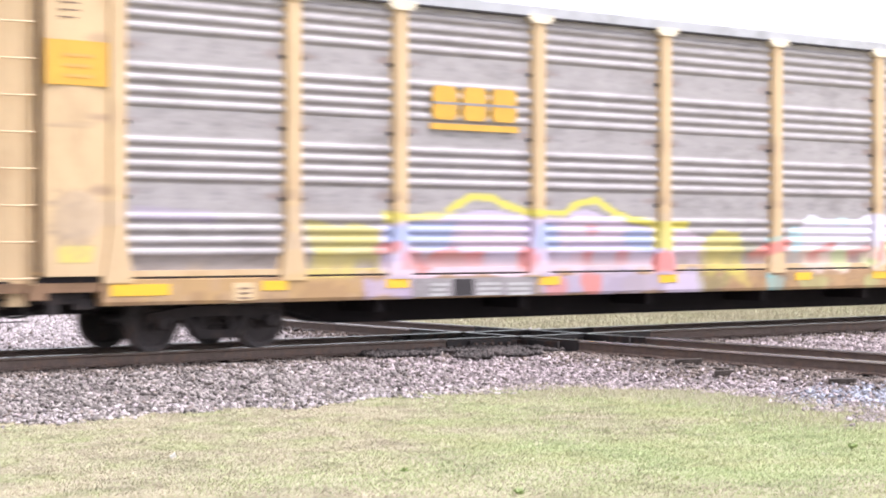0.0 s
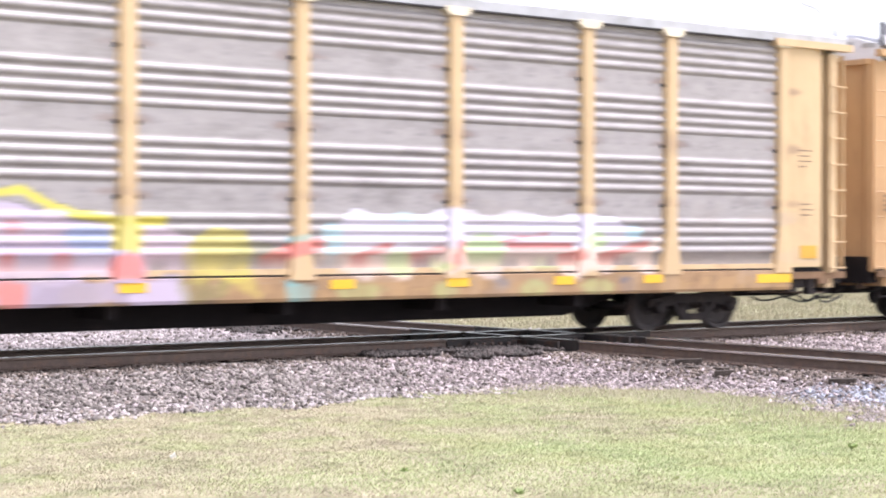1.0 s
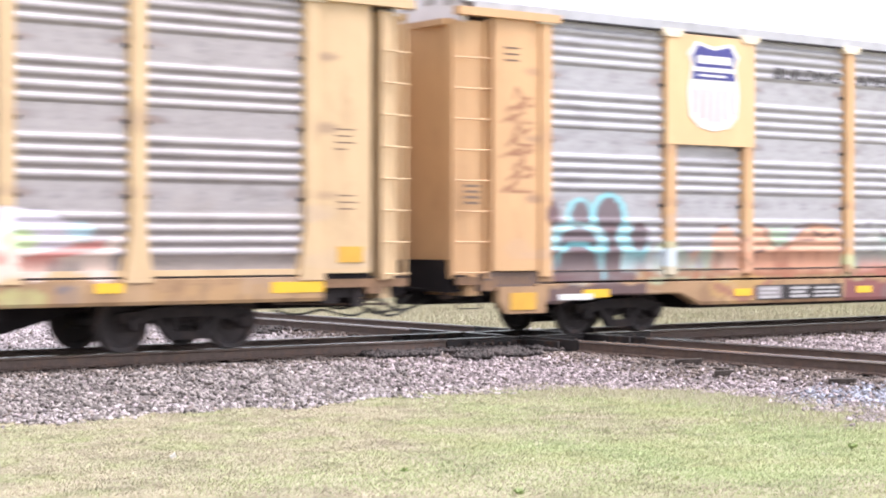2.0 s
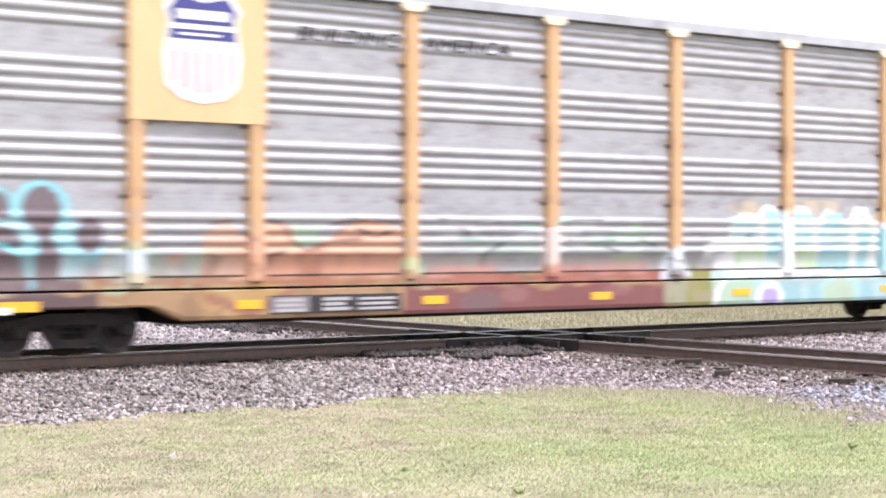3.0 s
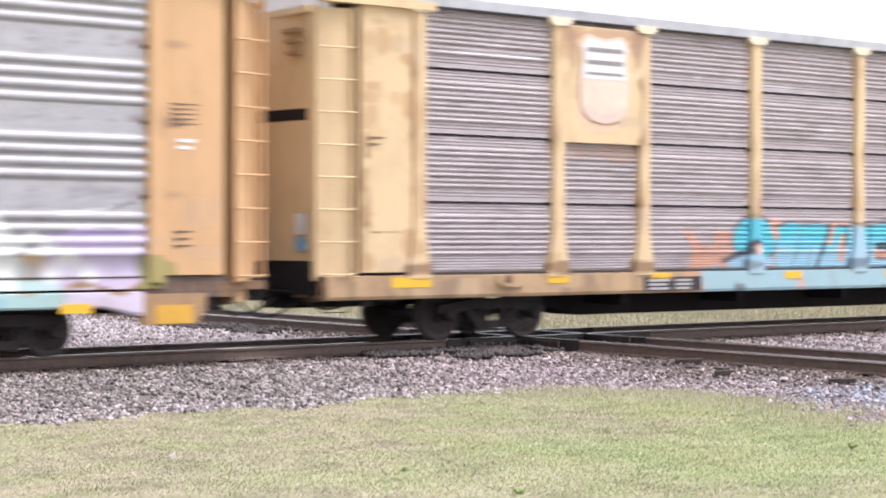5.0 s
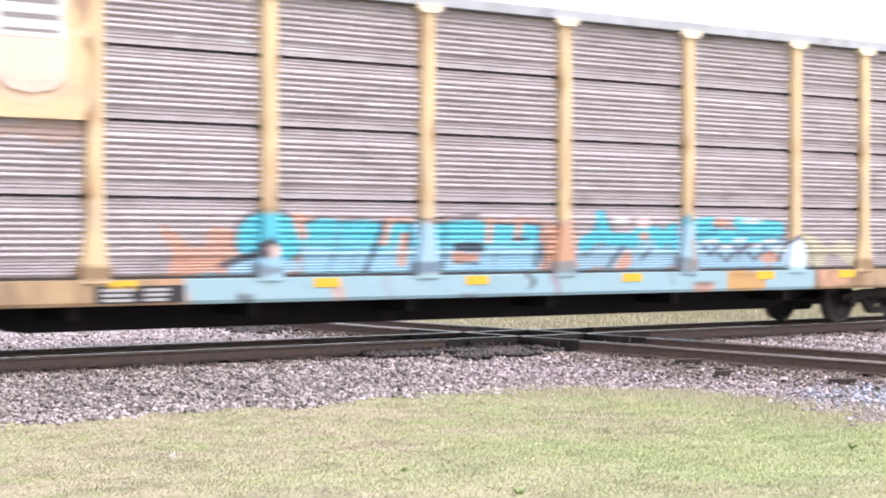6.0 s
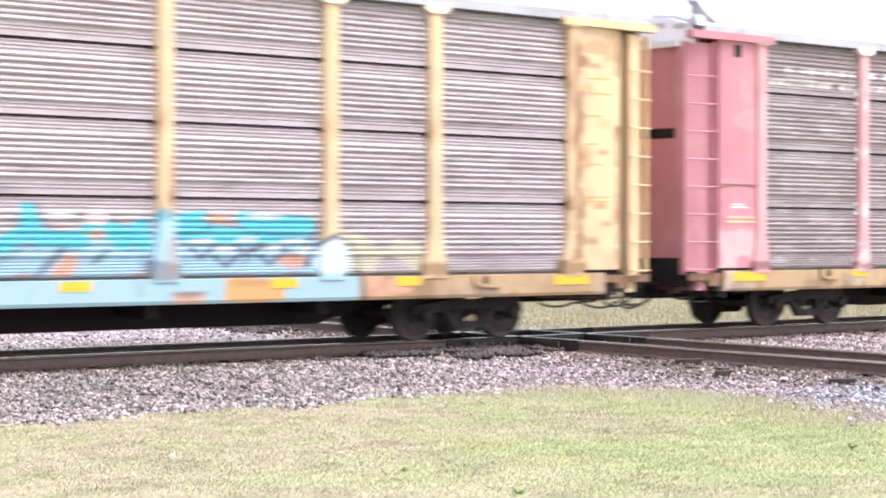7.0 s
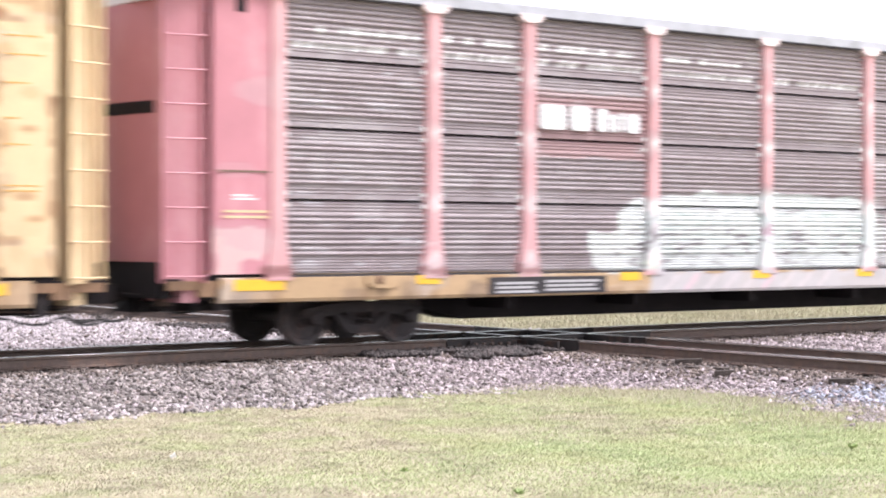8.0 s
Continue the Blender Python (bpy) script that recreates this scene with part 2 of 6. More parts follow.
# ---- spray paint: a raster in the car's x and z that colours the vertices of its side ----
class Canvas:
    STEP, LENGTH, HEIGHT = 0.03, 28.0, 5.6

    def __init__(self):
        nx, nz = int(self.LENGTH / self.STEP), int(self.HEIGHT / self.STEP)
        self.rgb, self.a = np.zeros((nx, nz, 3)), np.zeros((nx, nz))
        self.x, self.z = np.meshgrid((np.arange(nx) + 0.5) * self.STEP, (np.arange(nz) + 0.5) * self.STEP, indexing="ij")

    def lay(self, dist, colour, strength=1.0, edge=0.04):
        m = np.clip(0.5 - dist / edge, 0, 1) * strength
        self.rgb = np.where(m[..., None] > 0, self.rgb * (1 - m[..., None]) * (self.a[..., None] > 0) + np.array(colour) * np.where(self.a[..., None] > 0, m[..., None], 1), self.rgb)
        self.a = np.maximum(self.a, m)
        return self

    def blob(self, x, z, rx, rz, colour, strength=1.0):
        d = (np.hypot((self.x - x) / rx, (self.z - z) / rz) - 1) * min(rx, rz)
        return self.lay(d, colour, strength)

    def patch(self, x0, x1, z0, z1, colour, strength=1.0, rough=0.0, seed=0):
        d = np.maximum(np.abs(self.x - (x0 + x1) / 2) - (x1 - x0) / 2, np.abs(self.z - (z0 + z1) / 2) - (z1 - z0) / 2)
        if rough:
            d = d + rough * (np.sin(self.x * 3.1 + seed) + np.sin(self.x * 7.3 + self.z * 5 + 2 * seed) + np.sin(self.z * 9.1 + seed))
        return self.lay(d, colour, strength)

    def stroke(self, points, width, colour, strength=1.0):
        d = np.full(self.x.shape, 9.0)
        for (xa, za), (xb, zb) in zip(points, points[1:]):
            dx, dz = xb - xa, zb - za
            s = np.clip(((self.x - xa) * dx + (self.z - za) * dz) / max(1e-9, dx * dx + dz * dz), 0, 1)
            d = np.minimum(d, np.hypot(self.x - xa - s * dx, self.z - za - s * dz))
        return self.lay(d - width / 2, colour, strength)

    def onto(self, me):
        co = np.empty(len(me.vertices) * 3)
        me.vertices.foreach_get("co", co)
        co = co.reshape(-1, 3)
        i = np.clip((co[:, 0] / self.STEP).astype(int), 0, self.a.shape[0] - 1)
        k = np.clip((co[:, 2] / self.STEP).astype(int), 0, self.a.shape[1] - 1)
        near = co[:, 1] < 0
        rgba = np.ones((len(co), 4))
        rgba[:, :3] = self.rgb[i, k]
        me.attributes.new("paint", "FLOAT_COLOR", "POINT").data.foreach_set("color", rgba.ravel())
        me.attributes.new("cover", "FLOAT", "POINT").data.foreach_set("value", self.a[i, k] * near)


# ---- the auto rack cars ----
LENGTH, HALF = 27.72, 1.55
POSTS = (1.88, 4.76, 6.72, 9.53, 12.43, 15.29, 18.19, 21.00, 22.96, 25.84)
GROOVES = (4.55, 3.49, 2.45, 1.38)


def profile(old):
    """Height and outward bulge of the pressed side sheets, from below upwards."""
    rows = [(1.12, 0.0)]
    if old:
        for k in range(5):
            rows += [(1.14 + 0.045 * k, 0.0), (1.148 + 0.045 * k, 0.013), (1.165 + 0.045 * k, 0.011), (1.175 + 0.045 * k, 0.0)]
    for foot in reversed(GROOVES):
        for k in range(4):
            z = foot + 0.168 * k
            if old:
                for q, d in ((0.0, 1.0), (0.080, 0.72)):
                    rows += [(z + q, 0.0), (z + q + 0.007, 0.027 * d), (z + q + 0.030, 0.036 * d), (z + q + 0.055, 0.024 * d), (z + q + 0.072, 0.0)]
            else:
                rows += [(z, 0.0), (z + 0.010, 0.022), (z + 0.045, 0.034), (z + 0.072, 0.033), (z + 0.096, 0.021), (z + 0.114, 0.005), (z + 0.122, 0.0)]
        flat = (z + 0.15, min(5.26, foot + 1.04))
        if old:
            # fine ribs and an open seam in the flat part
            seam = foot - 0.235
            z = flat[0] + 0.02
            while z < flat[1] - 0.03:
                if abs(z - seam - 1.07) > 0.05:
                    rows += [(z, 0.0), (z + 0.010, 0.012), (z + 0.026, 0.010), (z + 0.034, 0.0)]
                z += 0.052
            rows += [(seam + 1.040, 0.0), (seam + 1.042, -0.16), (seam + 1.090, -0.16), (seam + 1.092, 0.010)] if foot < 4.5 else []
        else:
            rows += [(flat[0] + (flat[1] - flat[0]) * q, 0.004 if 0 < q < 1 else 0.0) for q in (0.05, 0.15, 0.25, 0.35, 0.45, 0.55, 0.65, 0.75, 0.85, 0.95)]
    rows = [r for r in rows if r[0] < 5.27] + [(5.28, 0.0)]
    return sorted(rows)


def side_panel(x0, x1, old, step, side=-1):
    s = Shape()
    s.smooth = not old
    rows = profile(old)
    n = max(1, round((x1 - x0) / step))
    for i in range(n + 1):
        x = x0 + (x1 - x0) * i / n
        s.v += [(x, side * (1.47 + o), z) for z, o in rows]
    m = len(rows)
    for i in range(n):
        for k in range(m - 1):
            q = (i * m + k, (i + 1) * m + k, (i + 1) * m + k + 1, i * m + k + 1)
            s.f.append(q if side < 0 else q[::-1])
    # folded ends and back sheet give the panel its depth
    k = len(s.v)
    back = 1.28 if old else 1.40
    s.v += [(x0, side * back, 1.12), (x1, side * back, 1.12), (x1, side * back, 5.28), (x0, side * back, 5.28)]
    s.f.append((k + 3, k + 2, k + 1, k))
    s.f += [(0, k, k + 1, n * m), (m - 1, n * m + m - 1, k + 2, k + 3)]
    return s


def side_post(x, flare, side=-1):
    """A hat-section post that widens towards its foot; cut into short lengths so that paint can lie on it."""
    s = Shape()
    half = 0.135
    zs = [1.02 + 0.04 * i for i in range(32)] + [2.4 + 0.3 * i for i in range(10)] + [5.27]
    for z in zs:
        w = half + (flare * max(0, 1.75 - z) / 0.73 if z < 1.75 else 0)
        for dx, dy in ((-w - 0.03, 1.47), (-w, 1.49), (-w + 0.02, 1.575), (-w / 3, 1.58), (w / 3, 1.58), (w - 0.02, 1.575), (w, 1.49), (w + 0.03, 1.47)):
            s.v.append((x + dx, side * dy, z))
    for i in range(len(zs) - 1):
        for j in range(7):
            q = (i * 8 + j, i * 8 + j + 1, i * 8 + j + 9, i * 8 + j + 8)
            s.f.append(q if side < 0 else q[::-1])
    n = len(s.v)
    s.f += [tuple(range(7, -1, -1)), tuple(range(n - 8, n))]
    return s


def grid_plate(x0, x1, z0, z1, y, depth, step=0.06, bow=0.0):
    """An upright plate facing -y, finely cut so that paint can lie on it."""
    s = Shape()
    nx, nz = max(1, round((x1 - x0) / step)), max(1, round((z1 - z0) / step))
    for i in range(nx + 1):
        u = i / nx
        for k in range(nz + 1):
            s.v.append((x0 + (x1 - x0) * u, y - bow * (1 - (2 * u - 1) ** 2), z0 + (z1 - z0) * k / nz))
    for i in range(nx):
        for k in range(nz):
            p = i * (nz + 1) + k
            s.f.append((p, p + nz + 1, p + nz + 2, p + 1))
    k = len(s.v)
    s.v += [(x0, y + depth, z0), (x1, y + depth, z0), (x1, y + depth, z1), (x0, y + depth, z1)]
    c = (0, nx * (nz + 1), nx * (nz + 1) + nz, nz)
    s.f += [(k + 3, k + 2, k + 1, k), (c[0], k, k + 1, c[1]), (c[1], k + 1, k + 2, c[2]), (c[2], k + 2, k + 3, c[3]), (c[3], k + 3, k, c[0])]
    return s


def sill_shape(low, side, x0=0.7, x1=27.0):
    """The side sill: a pressed channel; the low kind drops between the trucks and steps up over them."""
    s = Shape()
    n = round((x1 - x0) / 0.06)
    for i in range(n + 1):
        x = x0 + (x1 - x0) * i / n
        d = min(x, LENGTH - x)
        if low:
            base = 0.56 if d < 2.2 else (0.56 + 0.12 * (d - 2.2) / 0.5 if d < 2.7 else (0.68 if d < 5.0 else max(0.47, 0.68 - 0.21 * (d - 5.0) / 0.5)))
            top = 0.885
        else:
            base, top = 0.705, 1.06
        for q in range(8):
            s.v.append((x, side * (1.56 if q else 1.54), base + (top - base) * q / 7))
        s.v += [(x, side * 1.50, top + 0.012), (x, side * 1.30, top + 0.012), (x, side * 1.30, base)]
    m = 11
    for i in range(n):
        for k in range(m):
            k2 = (k + 1) % m
            q = (i * m + k, (i + 1) * m + k, (i + 1) * m + k2, i * m + k2)
            s.f.append(q if side < 0 else q[::-1])
    s.f += [tuple(range(m - 1, -1, -1)), tuple(range(n * m, n * m + m))]
    return s


def roof_shape():
    """A shallow pitched roof of pressed cross ribs with turned-down eaves."""
    s = Shape()
    ring = [(-1.58, 5.29), (-1.60, 5.44), (-1.50, 5.50), (-0.8, 5.68), (0, 5.76), (0.8, 5.68), (1.50, 5.50), (1.60, 5.44), (1.58, 5.29)]
    xs = []
    x = 0.35
    while x < LENGTH - 0.35:
        xs += [(x, 0), (x + 0.06, 0.035), (x + 0.16, 0.035), (x + 0.22, 0)]
        x += 0.45
    for x, up in xs:
        s.v += [(x, y, z + (up if 2 <= j <= 6 else 0)) for j, (y, z) in enumerate(ring)]
    m = len(ring)
    for i in range(len(xs) - 1):
        for j in range(m - 1):
            s.f.append((i * m + j, (i + 1) * m + j, (i + 1) * m + j + 1, i * m + j + 1))
        s.f.append((i * m + m - 1, (i + 1) * m + m - 1, (i + 1) * m, i * m))
    s.f += [tuple(range(m - 1, -1, -1)), tuple(range(len(s.v) - m, len(s.v)))]
    return s


def truck_side(side, base, r):
    """A cast side frame: arched top chord, dropped bottom chord, two open windows and a spring seat."""
    s = Shape()
    y0, y1 = sorted((side * 0.98, side * 1.10))
    h = base / 2
    top = [(-h - 0.22, r + 0.02), (-h - 0.2, r + 0.15), (-h * 0.45, r + 0.24), (h * 0.45, r + 0.24), (h + 0.2, r + 0.15), (h + 0.22, r + 0.02)]
    under = [(h - 0.1, r + 0.0), (h * 0.5, r + 0.08), (-h * 0.5, r + 0.08), (-h + 0.1, r + 0.0)]
    s.slab((top + under)[::-1], y0, y1)
    s.slab([(-h * 0.62, r + 0.06), (-h * 0.36, r - 0.24), (h * 0.36, r - 0.24), (h * 0.62, r + 0.06), (h * 0.50, r + 0.10), (h * 0.27, r - 0.12), (-h * 0.27, r - 0.12), (-h * 0.50, r + 0.10)], y0, y1)
    s.box(-h * 0.32, -h * 0.22, y0, y1, r - 0.13, r + 0.12)
    s.box(h * 0.22, h * 0.32, y0, y1, r - 0.13, r + 0.12)
    return s


def truck_under(car, x, base, r, scale_y=1.0):
    t = part("truck", Shape().box(x - 0.16, x + 0.16, -0.96, 0.96, r - 0.05, r + 0.17, 0.03), M_TRUCK, car, "grimy cast-steel railway truck with two axles")
    for side in (-1, 1):
        part("side_frame", truck_side(side, base, r), M_TRUCK, t, at=pose(x, 0, 0))
        for dx in (-base / 2, base / 2):
            cap = Shape().turned([(0.0, side * 1.19), (0.085, side * 1.19), (0.11, side * 1.16), (0.11, side * 0.97)][::side], 14, (x + dx, 0, r))
            part("axle_box", cap, M_TRUCK, t)
        for dx in (-0.12, 0, 0.12):
            coil = Shape().tube([(x + dx + 0.045 * math.cos(k * 0.9), side * (1.04 + 0.045 * math.sin(k * 0.9)), r - 0.12 + 0.011 * k) for k in range(22)], 0.012, 5)
            part("spring", coil, M_TRUCK, t)
    sets = []
    for dx in (-base / 2, base / 2):
        s = Shape()
        s.turned([(0.075, -0.95), (0.075, 0.95)], 12, (0, 0, 0))
        for side in (-1, 1):
            # tread, flange on the inner face, dished plate and hub
            w = [(r + 0.001, 0.815), (r + 0.004, 0.72), (r + 0.028, 0.712), (r + 0.026, 0.685), (r - 0.07, 0.68), (r - 0.09, 0.72), (0.14, 0.74), (0.12, 0.66), (0.075, 0.66),
                 (0.075, 0.86), (0.13, 0.85), (0.15, 0.80), (r - 0.10, 0.77), (r - 0.07, 0.81), (r + 0.001, 0.815)]
            w = [(a_, side * b_) for a_, b_ in w]
            s.turned(w if side > 0 else w[::-1], 40, (0, 0, 0))
        # bolts on the hub make its turning visible
        for k in range(3):
            w = 2.094 * k
            for side in (-1, 1):
                s.turned([(0.0, side * 0.885), (0.022, side * 0.88), (0.022, side * 0.84)][::side], 6, (0.1 * math.cos(w), 0, 0.1 * math.sin(w)))
        ws = part("wheelset", s, M_WHEEL, t, "worn steel wheels on an axle", at=pose(x + dx, 0, r))
        sets.append((ws, x + dx, r))
    return sets


def end_gear(car, end, old, paint, hoses):
    """Coupler, draft sill, hoses and the lever at one end. end: 0 at x = 0, 1 at the far end."""
    def fx(x):
        return LENGTH - x if end else x

    def bx(s, x0, x1, *rest):
        q = sorted((fx(x0), fx(x1)))
        return s.box(q[0], q[1], *rest)

    part("draft_sill", bx(Shape(), 0.15, 2.2, -0.32, 0.32, 0.55, 1.0, 0.02), M_BLACK, car)
    c = bx(Shape(), -0.12, 0.4, -0.10, 0.10, 0.72, 0.93, 0.03)
    bx(c, -0.42, -0.08, -0.20, 0.16, 0.68, 0.97, 0.06)
    part("coupler", c, M_TRUCK, car, "rusty knuckle coupler")
    part("end_platform", bx(Shape(), 0.05, 1.0, -1.45, 1.45, 0.98, 1.06), M_BLACK, car)
    part("platform_edge", bx(bx(Shape(), 0.08, 1.62, -1.50, -1.44, 0.90, 1.03), 0.55, 0.85, -1.52, -1.44, 0.80, 0.96, 0.015), M_EDGE, car, "rust-stained platform edge")
    part("end_beam", bx(Shape(), 0.35, 0.62, -1.42, 1.42, 0.72, 0.98), paint, car)
    hang = 0.05 if hoses else 0.0
    sgn = -1 if not end else 1
    for j, (yy, x0, sag) in enumerate(((-0.75, 1.3, 0.13), (-0.45, 0.35, 0.24))):
        pts = [(fx(x0 - 1.1 * u), yy + 0.1 * math.sin(3 * u), 0.72 - (sag + hang) * math.sin(math.pi * min(1, u * 1.02)) ** 0.8) for u in np.linspace(0, 1, 14)]
        part("air_hose", Shape().tube(pts, 0.021), M_HOSE, car, "black rubber air hose sagging below the platform")
    if end and hoses:
        pts = [(fx(2.3 - 2.6 * u), -1.15 + 0.1 * math.sin(9 * u), 0.57 - 0.16 * abs(math.sin(9.4 * u)) * (0.4 + 0.6 * u)) for u in np.linspace(0, 1, 26)]
        part("brake_line", Shape().tube(pts, 0.02), M_HOSE, car, "wavy black brake line under the platform")
        part("pull_rod", Shape().tube([(fx(2.2), -1.0, 0.66), (fx(0.7), -1.0, 0.62), (fx(-0.1), -0.8, 0.60)], 0.018), M_RAIL, car)
    lever = [(fx(0.55), -1.45, 0.62), (fx(0.5), -1.40, 0.80), (fx(0.1), -1.0, 0.82), (fx(-0.1), -0.3, 0.84)]
    part("cut_lever", Shape().tube(lever, 0.014), M_TRUCK, car)
    part("brake_rigging", bx(bx(bx(Shape(), 0.75, 1.5, -1.38, -1.2, 0.74, 0.92, 0.02), 0.9, 1.05, -1.44, -1.3, 0.60, 0.95), 1.3, 1.62, -1.40, -1.22, 0.66, 0.80, 0.02), M_TRUCK, car, "dark brake rigging under the platform")
    part("angle_cock", bx(Shape(), 0.25, 0.5, -0.9, -0.78, 0.66, 0.78, 0.03), M_RAIL, car)
    step = Shape().tube([(fx(0.15), -1.42, 1.0), (fx(0.15), -1.44, 0.52), (fx(0.6), -1.44, 0.52), (fx(0.6), -1.42, 1.0)], 0.016)
    part("stirrup", step, M_TRUCK, car, "bent steel foot stirrup")


def end_structure(car, end, old, paint, canvas, slot):
    """Corner panels with ladders, the curved end door and the wide outer panel."""
    def fx(x):
        return LENGTH - x if end else x

    def ring(pts):
        pts = [(fx(x), y) for x, y in pts]
        return pts[::-1] if end else pts

    for side in (-1, 1):
        # the stepped corner that carries the ladder: an outer strip and a set-back, slightly turned one
        if end:
            line = [(0.64, 1.535), (0.37, 1.53), (0.36, 1.24), (0.28, 1.24), (0.27, 1.40), (0.03, 1.24), (0.02, 1.16), (0.64, 1.20)]
        else:
            line = [(0.64, 1.50), (0.34, 1.45), (0.03, 1.34), (0.02, 1.20), (0.64, 1.30)]
        s = Shape().prism(ring([(x, side * y) for x, y in line][::-side]), 1.02, 5.13)
        part("corner_panel", s, paint, car)
        lad = Shape()
        for x, y in ((0.62, 1.53), (0.045, 1.36)):
            q = sorted((fx(x - 0.015), fx(x + 0.015)))
            lad.box(q[0], q[1], *sorted((side * (y - 0.03), side * (y + 0.06))), 1.0, 5.15)
        ladder = part("ladder", lad, paint, car, "steel end ladder")
        for k in range(8):
            z = 1.10 + 0.49 * k
            part("rung", Shape().tube([(fx(0.64), side * 1.60, z), (fx(0.35), side * 1.595, z - 0.008), (fx(0.04), side * 1.47, z)], 0.016), paint, ladder)
        # grimy sill paint; its dark tone also stands for the groove's shade
        q = sorted((fx(0.63), fx(0.79)))
        part("corner_groove", Shape().box(q[0], q[1], *sorted((side * 1.10, side * 1.16)), 1.05, 5.2), M_SILL, car)
        q = sorted((fx(0.79), fx(1.76)))
        # black filler that stands for the shade in the gap below the end panel
        if paint is not M_ORANGE:
            part("panel_gap", Shape().box(q[0], q[1], *sorted((side * 1.40, side * 1.49)), 1.0, 1.118), M_BLACK, car)
        if side < 0:
            part("end_panel", grid_plate(q[0], q[1], 1.12, 5.22, -1.52, 0.12, 0.04, 0.035), paint, car, canvas=canvas)
        else:
            part("end_panel", Shape().box(q[0], q[1], 1.41, 1.53, 1.12, 5.22), paint, car)
        q = sorted((fx(0.02), fx(2.15)))
        part("roof_bracket", Shape().slab([(q[0], 5.20), (q[1], 5.20), (q[1], 5.33), (q[0], 5.33)], *sorted((side * 1.45, side * 1.63))), paint, car)
    # the two curved leaves of the end door
    for side in (-1, 1):
        pts = [(0.10 - 0.14 * math.sin(u * math.pi / 2), side * (1.12 - 1.11 * u)) for u in np.linspace(0, 1, 9)]
        inner = [(x + 0.06, y) for x, y in reversed(pts)]
        loop = ring((pts + inner))
        part("end_door", Shape().prism(loop if side > 0 else loop[::-1], 1.30, 5.06), paint, car, "curved steel end door, closed")
    q = sorted((fx(-0.045), fx(0.12)))
    part("end_header", Shape().box(q[0], q[1], -1.3, 1.3, 5.06, 5.16), M_WHITE if slot == "white" else paint, car)
    if slot:
        pts = [(0.092 - 0.14 * math.sin((1.12 - abs(y)) / 1.11 * math.pi / 2), y) for y in np.linspace(0.4, -1.10, 14)]
        part("door_slot", Shape().prism(ring(pts + [(x + 0.05, y) for x, y in reversed(pts)]), 3.44, 3.62), M_BLACK, car, "dark slot in the end door")
    q = sorted((fx(0.20), fx(0.33)))
    gable = [(-1.42, 5.10), (1.42, 5.10), (1.42, 5.44), (0.8, 5.62), (0, 5.70), (-0.8, 5.62), (-1.42, 5.44)]
    s = Shape().sweep(gable, [lambda y, z: (q[0], y, z), lambda y, z: (q[1], y, z)])
    part("gable_sheet", s, M_GABLE, car, "pale galvanised sheet closing the roof end")
    if not end:
        part("roof_end_plate", Shape().slab([(0.16, 5.40), (0.80, 5.46), (0.45, 5.66), (0.24, 5.86), (0.16, 5.86)], -1.53, -1.44), M_HORN, car, "dark grey triangular plate at the roof end")
    for k in range(3):
        part("gable_mark", Shape().box(q[0] - 0.012, q[1] + 0.012, -1.30 + 0.55 * k, -0.98 + 0.55 * k, 5.40 + 0.05 * (k % 2), 5.49 + 0.05 * (k % 2)), M_DULL, car)
    part("roof_horn", Shape().sweep([(-1.60, 5.42), (-1.46, 5.42), (-1.46, 5.62), (-1.52, 5.64)], [lambda y, z: (fx(0.16), y, z), lambda y, z: (fx(0.40), y, z)]), M_ROOF, car)
    # black block added for the shade in the void below the door
    q = sorted((fx(0.02), fx(0.25)))
    part("end_skirt", Shape().box(q[0], q[1], -1.3, 1.3, 0.78, 1.30), M_BLACK, car)


def lettering(car, x, z, rows, mat_=None, h=0.022, gap=0.10, y=-1.556):
    """Small writing that cannot be read: plain bars."""
    for i, w in enumerate(rows):
        part("lettering", Shape().box(x, x + w, y, y + 0.006, z - gap * i - h, z - gap * i), mat_ or M_LETTER, car)


def words(car, text, x0, x1, z, height):
    """Black stencilled capitals on the side sheets, set between x0 and x1."""
    cu = bpy.data.curves.new("lettering", "FONT")
    cu.body, cu.size, cu.extrude, cu.shear = text, 1.0, 0.003, 0.2
    ob = new("lettering", cu)
    me = bpy.data.meshes.new_from_object(ob.evaluated_get(bpy.context.evaluated_depsgraph_get()))
    bpy.data.objects.remove(ob)
    xs, ys = [v.co.x for v in me.vertices], [v.co.y for v in me.vertices]
    kx, kz = (x1 - x0) / (max(xs) - min(xs)), height / (max(ys) - min(ys))
    for v in me.vertices:
        v.co = ((v.co.x - min(xs)) * kx + x0, -1.5125 - v.co.z, (v.co.y - min(ys)) * kz + z)
    me.materials.clear()
    me.materials.append(M_INKY)
    part("lettering", me, M_INKY, car, "black italic capitals")


